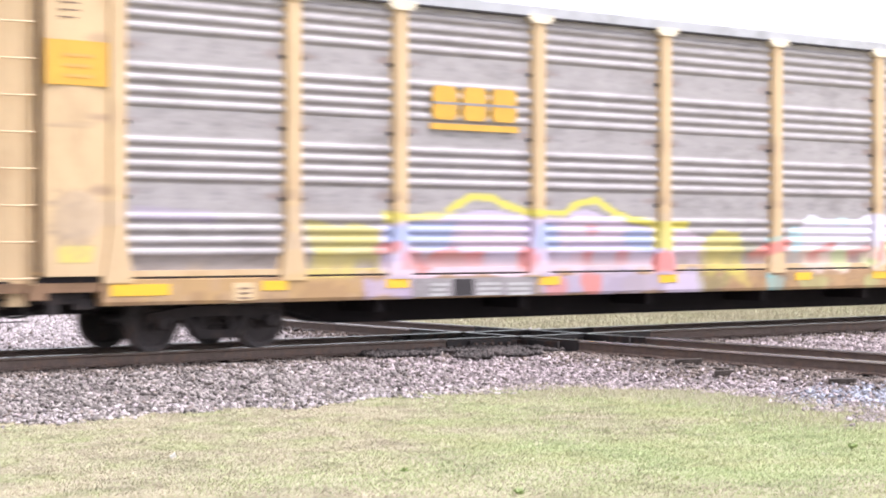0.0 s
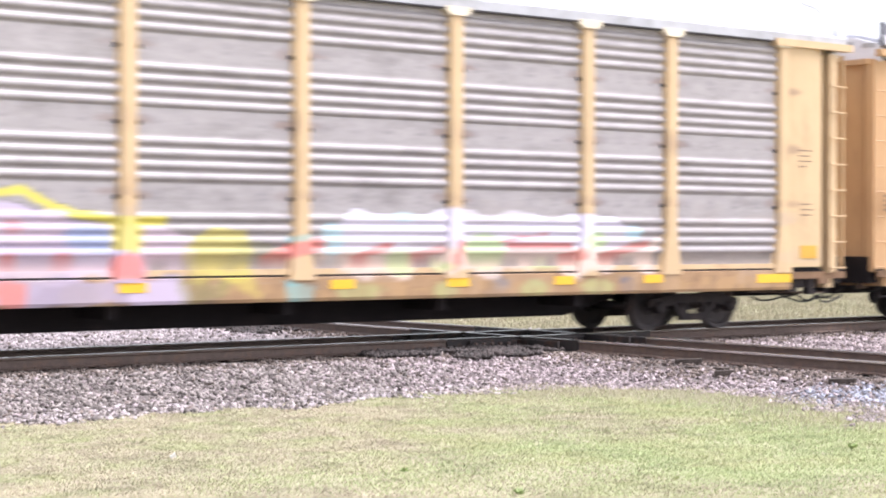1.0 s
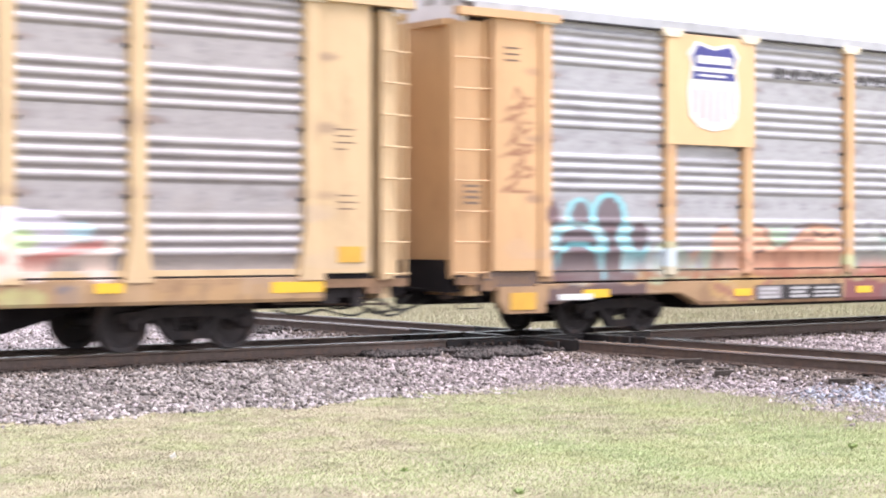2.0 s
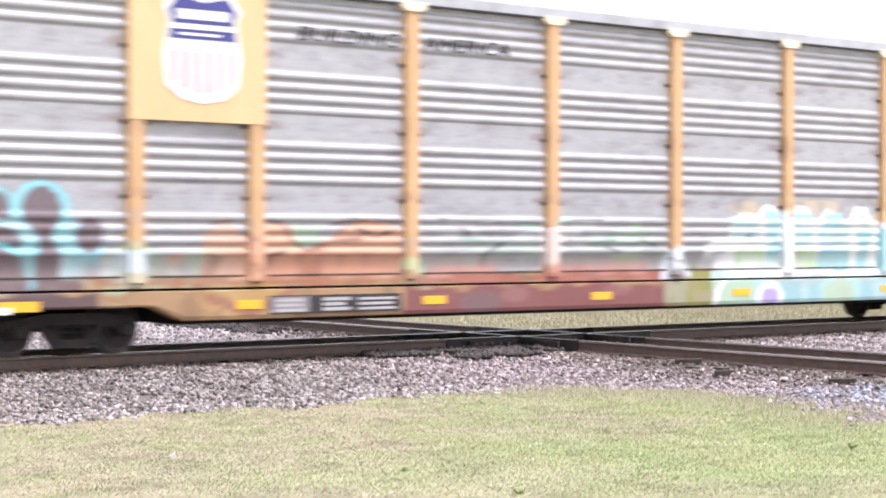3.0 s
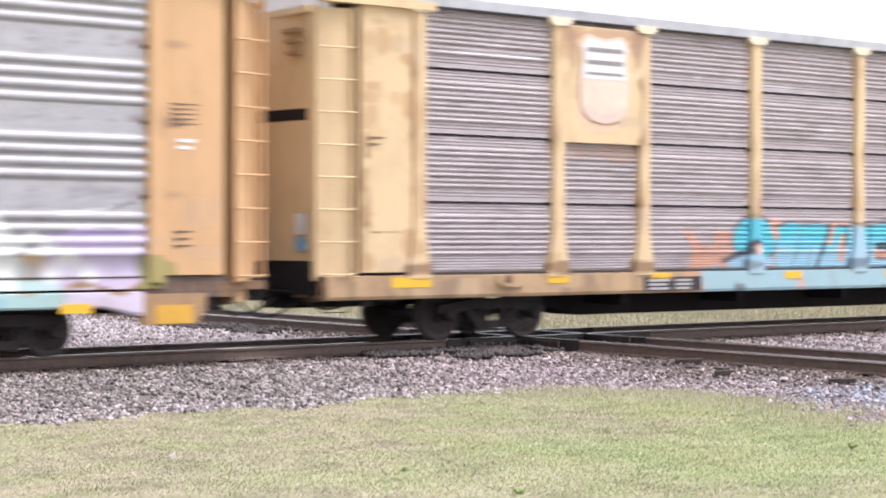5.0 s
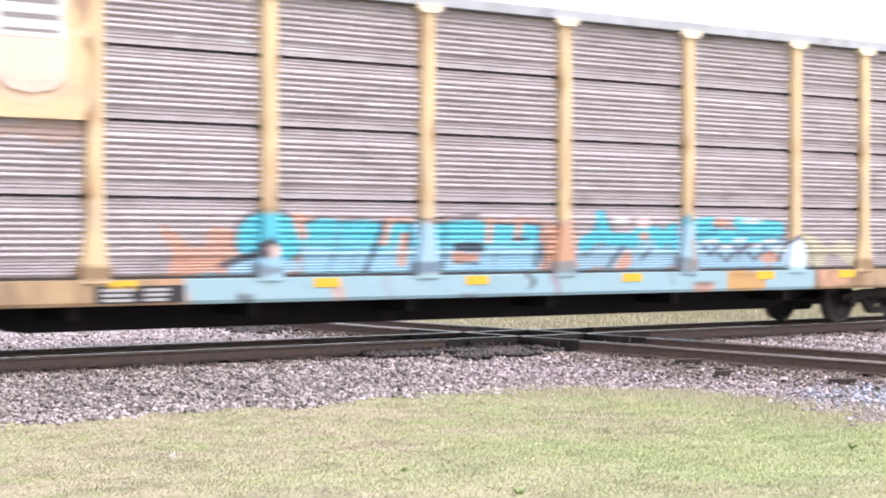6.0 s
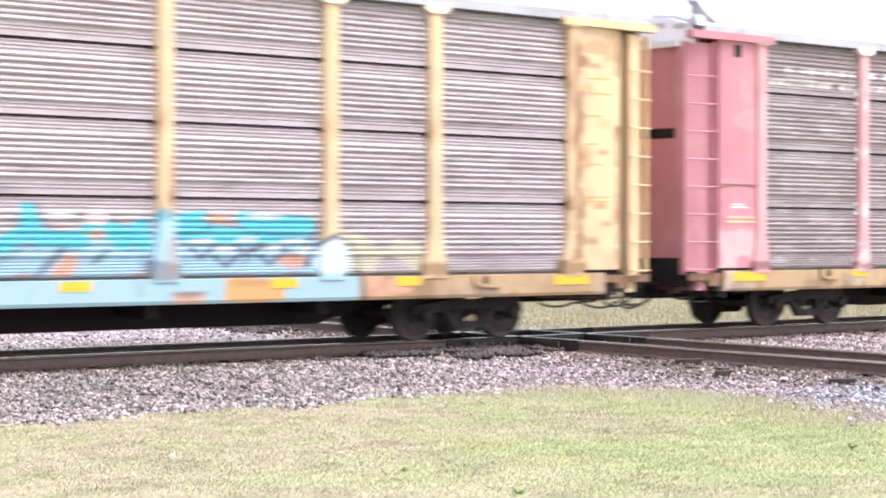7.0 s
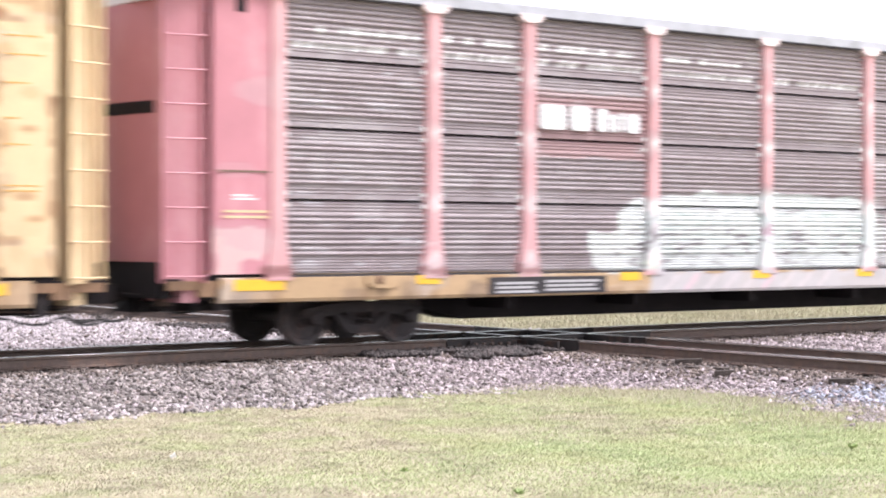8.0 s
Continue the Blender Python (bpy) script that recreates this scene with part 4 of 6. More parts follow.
def car_shield():
    """The second car: warm yellow ends, a low sill, a shield and several sprayed pieces."""
    c = sill_grime(perforations(Canvas(), 2), 22, 0.8, 27, 0.5, 0.9, 60)
    CY = (0.22, 0.60, 0.68)
    for x, z, a_, b_ in ((2.72, 2.04, 0.34, 0.30), (3.37, 2.04, 0.42, 0.40), (3.5, 1.55, 0.42, 0.55), (2.62, 1.45, 0.60, 0.50), (4.0, 1.55, 0.30, 0.30)):
        c.blob(x, z, a_, b_, CY, 0.75)
    c.patch(2.0, 4.05, 1.0, 1.95, (0.34, 0.58, 0.64), 0.45, 0.06, 3).patch(3.5, 4.9, 1.1, 1.45, (0.62, 0.68, 0.68), 0.5, 0.05, 8)
    for x, z, a_, b_ in ((2.08, 2.08, 0.17, 0.21), (2.72, 2.06, 0.22, 0.21), (3.37, 2.06, 0.30, 0.30), (3.42, 1.72, 0.14, 0.2), (4.07, 1.71, 0.22, 0.23), (2.66, 1.63, 0.44, 0.20)):
        c.blob(x, z - 0.03, a_, b_ * 1.08, BROWN, 0.95)
    c.patch(2.12, 3.14, 1.0, 1.42, BROWN, 0.95, 0.02, 4).patch(3.22, 3.62, 1.0, 1.55, BROWN, 0.95, 0.02, 5)
    c.patch(2.05, 3.95, 0.88, 1.08, BROWN, 0.95, 0.02, 1)
    c.stroke([(2.2, 1.35), (2.45, 1.56), (2.8, 1.56), (3.1, 1.4)], 0.07, CY).stroke([(2.3, 1.8), (2.6, 1.9), (2.95, 1.86), (3.2, 1.7)], 0.06, (0.45, 0.66, 0.70))
    c.stroke([(3.22, 0.9), (3.2, 1.3), (3.3, 1.55)], 0.08, CY, 0.8).stroke([(3.05, 2.15), (3.15, 2.36), (3.5, 2.38), (3.72, 2.15)], 0.05, CY)
    PEACH, RUSTY, SAGE, MIST = (0.57, 0.325, 0.225), (0.47, 0.215, 0.135), (0.34, 0.46, 0.32), (0.56, 0.57, 0.57)
    c.patch(4.4, 6.2, 1.0, 1.45, SAGE, 0.5, 0.06, 3).patch(4.95, 5.5, 1.05, 1.38, PEACH, 0.75, 0.05, 4).patch(5.6, 6.1, 1.0, 1.35, SAGE, 0.7, 0.05, 2)
    crest(c, 5.85, 6.95, 1.05, [1.72, 1.88, 1.66, 1.78], PEACH, 0.8)
    crest(c, 6.9, 9.36, 1.05, [1.88, 1.86, 1.5, 1.62, 1.82, 1.95, 1.88, 1.80], PEACH, 0.95)
    c.patch(6.5, 9.36, 1.02, 1.40, RUSTY, 0.55, 0.04, 5).patch(7.42, 7.85, 1.52, 1.82, SAGE, 0.7, 0.03, 6)
    c.stroke([(6.9, 1.90), (7.2, 1.88), (7.35, 1.62)], 0.055, INK, 0.8).stroke([(7.7, 1.50), (8.1, 1.60), (8.3, 1.85), (8.7, 1.92)], 0.05, (0.2, 0.12, 0.08), 0.7)
    c.stroke([(8.55, 1.78), (8.85, 1.68), (9.15, 1.74)], 0.06, INK, 0.8).stroke([(6.95, 1.38), (7.2, 1.44)], 0.07, INK, 0.7).stroke([(6.55, 1.72), (6.72, 1.58)], 0.06, INK, 0.6)
    for line in ([(6.0, 1.86), (6.3, 1.90)], [(7.35, 1.62), (7.6, 1.46), (7.9, 1.50)], [(8.1, 1.86), (8.5, 1.93), (9.3, 1.90)], [(8.2, 1.62), (8.6, 1.64)], [(5.95, 1.40), (6.2, 1.32)], [(6.6, 1.28), (6.85, 1.12)]):
        c.stroke(line, 0.055, (0.16, 0.09, 0.07), 0.8)
    for x in (7.5, 7.85, 8.25, 8.7, 9.05):
        c.stroke([(x, 1.18), (x, 1.38)], 0.06, (0.28, 0.12, 0.08), 0.55)
    c.blob(4.72, 1.32, 0.30, 0.18, (0.52, 0.62, 0.72), 0.85)
    c.patch(9.35, 9.85, 0.92, 1.35, (0.44, 0.52, 0.30), 0.75, 0.03, 2)
    rnd = random.Random(8)
    c.patch(9.85, 15.0, 1.1, 1.75, (0.30, 0.33, 0.30), 0.45, 0.06, 4)
    for k in range(46):
        x, z = rnd.uniform(9.85, 14.7), rnd.uniform(1.22, 1.92)
        c.stroke([(x, z), (x + rnd.uniform(0.2, 0.6), z + rnd.uniform(-0.06, 0.06))], rnd.uniform(0.05, 0.12), (MIST, (0.20, 0.30, 0.24), SAGE, (0.42, 0.56, 0.48))[k % 4], rnd.uniform(0.4, 0.9))
    for line, width in (([(10.9, 1.22), (11.05, 1.42), (11.4, 1.56)], 0.09), ([(10.55, 1.78), (10.75, 1.70)], 0.10), ([(11.0, 1.3), (11.4, 1.22)], 0.06), ([(12.65, 1.7), (12.8, 1.62)], 0.09), ([(13.7, 1.5), (13.95, 1.42)], 0.07),
                        ([(12.8, 1.94), (13.6, 1.97)], 0.04), ([(10.1, 1.95), (10.9, 1.92)], 0.04), ([(14.5, 1.62), (14.9, 1.5)], 0.06)):
        c.stroke(line, width, INK, 0.75)
    c.patch(12.2, 12.7, 1.2, 1.85, (0.70, 0.58, 0.58), 0.8, 0.02, 2)
    c.patch(9.85, 11.2, 1.0, 1.24, (0.55, 0.24, 0.19), 0.85, 0.04, 2).patch(12.2, 14.6, 1.0, 1.24, (0.50, 0.20, 0.17), 0.85, 0.04, 3).patch(9.6, 15.0, 0.95, 1.06, (0.30, 0.10, 0.08), 0.85, 0.03, 2)
    c.patch(4.2, 9.5, 0.95, 1.08, (0.30, 0.11, 0.07), 0.8, 0.03, 6)
    c.patch(9.4, 15.05, 0.4, 0.89, (0.20, 0.070, 0.072), 0.95, 0.03, 1).blob(10.9, 0.62, 0.45, 0.2, (0.15, 0.12, 0.13), 0.55).blob(11.6, 0.74, 0.3, 0.14, (0.28, 0.14, 0.14), 0.6).blob(13.9, 0.78, 0.35, 0.1, (0.28, 0.14, 0.14), 0.5)
    c.patch(14.95, 15.55, 0.4, 0.9, (0.30, 0.32, 0.22), 0.8, 0.04, 4).patch(15.5, 16.3, 0.4, 1.1, OLIVE, 0.85, 0.04, 5)
    c.patch(15.0, 15.6, 1.02, 1.46, (0.62, 0.68, 0.76), 0.85, 0.04, 2).stroke([(15.1, 1.3), (15.45, 1.22)], 0.06, INK, 0.7).blob(15.3, 1.0, 0.22, 0.12, INK, 0.7)
    # the long aqua piece: a pale rim, then fills letter by letter
    TURQ, MINTY, ICE, RIM = (0.32, 0.55, 0.61), (0.48, 0.62, 0.44), (0.44, 0.62, 0.67), (0.72, 0.735, 0.75)
    for x, z, a_, b_ in ((17.2, 2.22, 0.5, 0.12), (18.2, 2.28, 0.35, 0.14), (19.1, 2.25, 0.7, 0.13), (21.2, 2.05, 0.5, 0.16), (22.5, 2.08, 0.6, 0.14)):
        c.blob(x, z, a_, b_, (0.60, 0.44, 0.24), 0.5)
    c.patch(16.15, 24.4, 0.88, 1.12, (0.44, 0.60, 0.60), 0.95, 0.01, 2)
    crest(c, 16.55, 20.75, 0.93, [1.55, 2.05, 2.15, 2.08, 2.30, 2.22, 2.02, 2.28, 2.24, 2.02, 2.22, 2.16, 1.98, 2.28, 2.26, 1.95], RIM)
    crest(c, 20.6, 23.75, 0.93, [1.90, 1.98, 1.95, 2.06, 2.0, 1.90, 1.98, 2.08, 1.96, 2.20, 2.0, 1.70], RIM)
    c.blob(16.45, 1.38, 0.42, 0.28, RIM).stroke([(16.3, 1.38), (16.55, 1.42)], 0.08, (0.40, 0.36, 0.44), 0.7)
    for x0, x1, z0, z1, colour in ((16.72, 17.5, 1.62, 2.02, ICE), (17.66, 17.98, 1.12, 2.16, TURQ), (16.85, 17.6, 1.10, 1.48, MINTY), (18.42, 19.0, 1.98, 2.14, TURQ), (18.40, 19.0, 1.50, 1.90, ICE), (18.40, 19.05, 1.10, 1.46, MINTY),
                                   (19.25, 19.75, 1.88, 2.14, TURQ), (19.10, 19.95, 1.50, 1.84, ICE), (19.05, 20.0, 1.10, 1.46, TURQ), (20.22, 20.55, 1.90, 2.16, ICE), (20.18, 20.60, 1.10, 1.82, TURQ),
                                   (20.80, 21.20, 1.08, 1.84, TURQ), (21.32, 22.45, 1.52, 1.86, ICE), (21.35, 22.4, 1.12, 1.46, MINTY), (22.70, 23.15, 1.10, 1.94, TURQ), (23.2, 23.5, 1.72, 2.02, ICE), (22.55, 23.3, 1.10, 1.30, ICE)):
        c.patch(x0, x1, z0, z1, colour, 0.95, 0.025, x0)
    for line, width in (([(17.0, 1.58), (17.35, 1.52), (17.75, 1.60)], 0.10), ([(18.15, 1.1), (18.12, 2.1)], 0.16), ([(19.02, 1.5), (19.05, 2.0)], 0.08), ([(20.05, 1.1), (20.1, 2.0)], 0.10), ([(21.25, 1.1), (21.3, 1.8)], 0.07),
                        ([(22.55, 1.3), (22.6, 1.85)], 0.08), ([(21.5, 1.5), (22.2, 1.48)], 0.06), ([(22.7, 1.22), (23.5, 1.2), (23.9, 1.3)], 0.12)):
        c.stroke(line, width, RIM, 0.95)
    c.patch(21.58, 21.78, 1.10, 1.42, VIOLET, 0.75, 0.03, 2).blob(17.2, 1.70, 0.08, 0.05, INK, 0.6)
    for x in (19.5, 22.0):
        c.stroke([(x, 1.62), (x + 0.25, 1.64)], 0.04, (0.30, 0.45, 0.50), 0.6)
    # pale lilac end of it with a white scribble
    c.patch(24.1, 25.6, 1.06, 1.72, (0.58, 0.50, 0.72), 0.8, 0.05, 2).stroke([(24.2, 1.68), (25.4, 1.70)], 0.07, (0.36, 0.28, 0.60), 0.8)
    c.stroke([(23.6, 1.5), (24.0, 1.66), (24.3, 1.5), (23.8, 1.3), (24.3, 1.2)], 0.16, RIM).stroke([(23.9, 1.38), (24.15, 1.34)], 0.12, TAN, 0.8)
    c.stroke([(24.25, 1.12), (24.5, 1.42), (24.85, 1.12)], 0.2, RIM).stroke([(24.4, 1.98), (25.2, 2.05)], 0.05, CHALK, 0.8).stroke([(25.0, 2.0), (25.5, 2.15)], 0.05, INK, 0.6)
    c.patch(16.15, 24.4, 0.4, 0.89, (0.36, 0.53, 0.54), 0.95, 0.03, 9)
    # letter colours carried onto the sill, dimmed to 0.8 for its weaker light
    for x0, x1, colour in ((16.3, 17.2, MINTY), (17.95, 18.45, TURQ), (18.7, 19.05, TURQ), (19.2, 20.0, MINTY), (20.15, 20.6, TURQ), (20.85, 21.3, ICE), (21.4, 22.3, MINTY), (22.5, 23.6, TURQ), (23.7, 24.6, (0.40, 0.62, 0.62))):
        c.patch(x0, x1, 0.42, 0.86, tuple(q * 0.8 for q in colour), 0.8, 0.03, x0)
    c.stroke([(16.25, 0.45), (16.3, 0.7), (16.5, 0.9)], 0.1, RIM).blob(17.68, 0.58, 0.36, 0.28, RIM).blob(17.68, 0.56, 0.25, 0.2, VIOLET, 0.85)
    c.patch(24.5, 26.1, 0.4, 0.9, (0.62, 0.55, 0.72), 0.85, 0.05, 4).patch(25.6, 26.2, 0.9, 1.4, OLIVE, 0.7, 0.05, 2)
    c.patch(1.9, 4.2, 0.5, 0.90, (0.10, 0.062, 0.068), 0.95, 0.03, 7).patch(5.6, 7.5, 0.45, 0.89, (0.45, 0.28, 0.10), 0.6, 0.06, 3).stroke([(5.9, 0.8), (6.6, 0.55), (7.3, 0.85)], 0.16, MAROON, 0.8)
    for k in range(9):
        z = 2.4 + 0.19 * k
        c.stroke([(0.95 + 0.12 * (k % 3), z), (1.25 + 0.07 * (k % 4), z + 0.16), (1.1 + 0.14 * (k % 3), z + 0.02), (1.6, z + 0.1 * (k % 2))], 0.05, (0.24, 0.10, 0.06), 0.85)
    dusty(c, 5, (0.35, 0.3, 0.28), 40)
    car, sets = auto_rack("pale steel auto rack car, warm yellow posts, shield and graffiti", M_ORANGE, M_STEEL_NEW, False, c, True, 0.0, False, slot_ends=(False, False), sill=(1.68, 25.62))
    part("sign_panel", Shape().box(4.63, 6.85, -1.588, -1.50, 3.30, 5.24), M_SIGN, car, "warm yellow sheet behind the shield")
    words(car, "BUILDING", 7.45, 9.30, 4.585, 0.215)
    words(car, "AMERICA", 9.74, 11.52, 4.585, 0.215)
    shield(car, 5.78, 3.55, 1.30, 1.58, True)
    reflectors(car, (6.58, 9.95, 13.5, 16.92, 21.07, 24.6), 0.68, 0.46, 0.13)
    reflectors(car, (3.0,), 0.72, 0.6, 0.14)
    part("notice_plate", Shape().box(1.12, 1.66, -1.575, -1.557, 0.48, 0.76), M_GOLD, car, "orange notice plate")
    part("notice_plate", Shape().box(25.80, 26.40, -1.575, -1.557, 0.44, 0.70), M_GOLD, car, "orange notice plate")
    for q in (1, -1):
        m = -0.22 if q < 0 else LENGTH
        def mirror(pts):
            pts = [(m + q * (x - LENGTH), z) for x, z in pts]
            return pts if q > 0 else pts[::-1]
        part("end_fascia", Shape().slab(mirror([(25.4, 0.88), (26.2, 0.80), (27.0, 0.80), (27.0, 1.10), (25.4, 1.10)]), -1.50, -1.30), M_RAIL, car)
        part("jacking_bracket", Shape().slab(mirror([(25.62, 0.42), (26.45, 0.42), (26.62, 0.62), (26.62, 0.86), (25.62, 0.86)]), -1.558, -1.40), M_SILL, car)
    part("stencil_plate", Shape().box(6.92, 9.3, -1.572, -1.561, 0.53, 0.80), M_INKY, car, "dark stencil patch with pale numbers")
    part("stencil_patch", Shape().box(6.95, 7.6, -1.576, -1.571, 0.55, 0.78), M_GREY, car)
    lettering(car, 7.02, 0.75, (0.5, 0.45, 0.5), M_DULL, 0.04, 0.075, -1.577)
    lettering(car, 7.85, 0.76, (0.5, 0.4, 0.5), M_DULL, 0.05, 0.075, -1.577)
    lettering(car, 8.5, 0.75, (0.7, 0.65, 0.7), M_DULL, 0.04, 0.075, -1.577)
    lettering(car, 2.15, 0.72, (0.75,), M_WHITE, 0.10, 0.1, -1.577)
    lettering(car, 26.05, 3.55, (0.45, 0.4, 0.42, 0.4, 0.45), h=0.02, gap=0.07)
    lettering(car, 26.15, 3.05, (0.3, 0.25), M_WHITE, 0.05, 0.10)
    lettering(car, 26.1, 1.75, (0.3, 0.25, 0.3), h=0.03)
    lettering(car, 1.0, 4.75, (0.3, 0.3, 0.3), h=0.03)
    lettering(car, 0.15, 2.5, (0.3, 0.3, 0.3, 0.3), h=0.04, gap=0.09, y=-1.58)
    return car, sets


def car_weathered():
    """The third car: old ribbed sheets, a bleached shield and a long teal piece."""
    c = sill_grime(Canvas(), 23, n=70)
    TEAL, PALE = (0.09, 0.42, 0.53), (0.28, 0.46, 0.59)
    dusty(c, 8, (0.25, 0.2, 0.2), 120, 5.0, 0.3)
    c.patch(7.9, 9.0, 1.12, 1.70, SALMON, 0.75, 0.07, 1).patch(9.9, 15.6, 1.10, 1.96, (0.44, 0.27, 0.21), 0.8, 0.02, 4)
    c.patch(15.4, 20.7, 1.10, 1.70, PALE, 0.9, 0.04, 2)
    # first word, letter by letter: bright upper halves over pale lower ones, dark edges between
    c.blob(9.55, 1.62, 0.62, 0.48, INK, 0.7).blob(9.55, 1.62, 0.56, 0.42, TEAL).patch(8.9, 10.15, 1.10, 1.40, PALE, 0.95, 0.03, 2).blob(9.52, 1.50, 0.18, 0.16, INK).blob(9.58, 1.45, 0.14, 0.10, (0.66, 0.48, 0.44))
    c.stroke([(8.75, 1.25), (9.1, 1.36), (9.45, 1.42)], 0.11, INK, 0.9)
    crest(c, 10.12, 14.82, 1.10, [1.90, 1.98, 1.94, 1.96, 1.93, 1.92, 1.90, 1.92, 1.96, 1.97, 1.92, 1.90, 1.92, 1.88], INK, 0.85)
    crest(c, 10.16, 14.80, 1.10, [1.86, 1.94, 1.90, 1.92, 1.89, 1.88, 1.86, 1.88, 1.92, 1.93, 1.88, 1.86, 1.88, 1.84], TEAL)
    c.patch(10.16, 14.8, 1.46, 1.62, (0.18, 0.44, 0.55), 0.6, 0.03, 3).patch(10.16, 14.85, 1.08, 1.46, PALE, 0.95, 0.03, 5)
    for line, width, colour in (([(10.05, 1.95), (10.12, 1.70)], 0.16, SALMON), ([(10.8, 1.86), (10.74, 1.5), (10.6, 1.15)], 0.06, (0.16, 0.26, 0.34)), ([(11.10, 1.45), (11.05, 1.15)], 0.06, (0.2, 0.3, 0.4)), ([(11.62, 1.92), (11.5, 1.6), (11.28, 1.15)], 0.09, INK),
                                ([(11.74, 1.92), (11.62, 1.58)], 0.13, SALMON), ([(12.02, 1.68), (11.98, 1.28)], 0.16, SALMON), ([(12.12, 1.85), (12.08, 1.5)], 0.05, INK), ([(12.2, 1.94), (12.75, 1.97)], 0.06, INK), ([(12.82, 1.85), (12.8, 1.2)], 0.06, INK),
                                ([(13.72, 1.92), (13.70, 1.62)], 0.14, SALMON), ([(14.34, 1.92), (14.30, 1.66)], 0.15, SALMON), ([(14.2, 1.64), (14.5, 1.64)], 0.06, INK), ([(13.85, 1.4), (13.8, 1.15)], 0.05, (0.2, 0.26, 0.34)), ([(14.78, 1.9), (14.7, 1.2)], 0.07, INK)):
        c.stroke(line, width, colour, 0.9)
    c.patch(13.0, 13.58, 1.42, 1.56, INK, 0.9, 0.02, 3).patch(12.98, 13.5, 1.26, 1.42, SALMON, 0.9, 0.03, 5).stroke([(13.0, 1.28), (13.5, 1.24)], 0.05, INK, 0.8).stroke([(12.8, 2.0), (13.5, 2.03)], 0.05, INK, 0.7)
    c.patch(14.85, 15.62, 1.20, 1.75, (0.52, 0.26, 0.16), 0.85, 0.05, 2).stroke([(14.95, 1.7), (14.82, 1.4), (14.95, 1.1), (15.1, 0.8)], 0.07, INK, 0.9)
    # second word: looser strokes
    for line in ([(15.75, 1.55), (16.1, 1.72), (16.15, 2.02)], [(16.15, 1.95), (16.3, 1.65), (16.9, 1.62)], [(16.9, 1.60), (17.1, 1.80), (17.5, 1.72)], [(17.5, 1.55), (17.85, 1.80), (17.9, 1.55)], [(18.1, 1.3), (18.15, 1.95)], [(18.5, 1.74), (19.3, 1.68), (20.5, 1.72)], [(18.4, 1.88), (18.8, 1.92)], [(19.5, 1.92), (20.6, 1.84)]):
        c.stroke([(x + 0.05, z - 0.04) for x, z in line], 0.34, INK, 0.35).stroke(line, 0.25, TEAL)
    c.patch(16.2, 17.8, 1.30, 1.50, PALE, 0.8, 0.04, 8)
    c.blob(17.15, 1.92, 0.18, 0.10, (0.70, 0.52, 0.54)).blob(16.6, 1.96, 0.2, 0.05, CHALK).blob(17.15, 1.70, 0.12, 0.08, SALMON, 0.8).blob(19.05, 1.93, 0.2, 0.06, SALMON, 0.9).blob(19.85, 1.97, 0.3, 0.05, CHALK, 0.8)
    c.stroke([(16.65, 1.50), (16.35, 1.20), (16.05, 0.75)], 0.08, INK, 0.9).stroke([(16.75, 1.3), (16.45, 0.95), (16.3, 0.72)], 0.26, SALMON, 0.9).stroke([(17.1, 1.3), (17.3, 1.46)], 0.08, INK, 0.8)
    for x, z in ((18.6, 1.50), (19.0, 1.38), (19.35, 1.52), (19.75, 1.40), (20.15, 1.50), (20.4, 1.36)):
        c.stroke([(x, z), (x + 0.2, z - 0.14), (x + 0.42, z + 0.02)], 0.06, INK, 0.9).stroke([(x + 0.05, z + 0.10), (x + 0.35, z + 0.12)], 0.07, CHALK, 0.8)
    c.stroke([(19.5, 1.28), (19.62, 1.48), (19.9, 1.52)], 0.05, INK, 0.9).blob(20.35, 1.30, 0.26, 0.10, SALMON, 0.9)
    c.patch(20.6, 21.3, 1.10, 1.50, PALE, 0.9, 0.04, 6).blob(21.05, 1.35, 0.34, 0.34, (0.56, 0.66, 0.76)).stroke([(20.6, 1.25), (20.75, 1.55), (21.05, 1.70), (21.4, 1.55), (21.55, 1.2), (21.58, 0.72)], 0.07, INK)
    for x in (12.43, 18.19):
        c.patch(x - 0.2, x + 0.2, 1.25, 1.88, (0.34, 0.48, 0.58), 0.9, 0.02, x)
    c.patch(8.05, 21.5, 0.65, 1.12, (0.29, 0.45, 0.515), 0.95, 0.02, 3).patch(7.6, 8.1, 0.65, 1.1, SALMON, 0.5, 0.04, 5)
    for line, width, colour in (([(9.0, 0.78), (9.2, 0.74)], 0.14, (0.10, 0.12, 0.14)), ([(11.55, 1.06), (11.7, 0.76)], 0.12, (0.28, 0.36, 0.42)), ([(14.45, 1.06), (14.6, 0.94), (14.5, 0.82)], 0.08, INK), ([(15.0, 1.05), (15.15, 0.76)], 0.12, (0.30, 0.22, 0.28)),
                               ([(17.75, 1.05), (17.82, 0.85)], 0.08, (0.2, 0.25, 0.3)), ([(10.7, 0.92), (10.75, 0.74)], 0.22, (0.50, 0.34, 0.30)), ([(13.1, 0.74), (13.4, 0.72)], 0.08, (0.2, 0.22, 0.25))):
        c.stroke(line, width, colour, 0.85)
    for x in (9.53, 12.43, 15.29, 18.19):
        c.patch(x - 0.3, x + 0.3, 1.07, 1.27, (0.13, 0.17, 0.22), 0.85, 0.02, x)
    c.blob(18.55, 0.78, 0.26, 0.12, SALMON, 0.8).blob(18.55, 0.84, 0.28, 0.05, INK, 0.7)
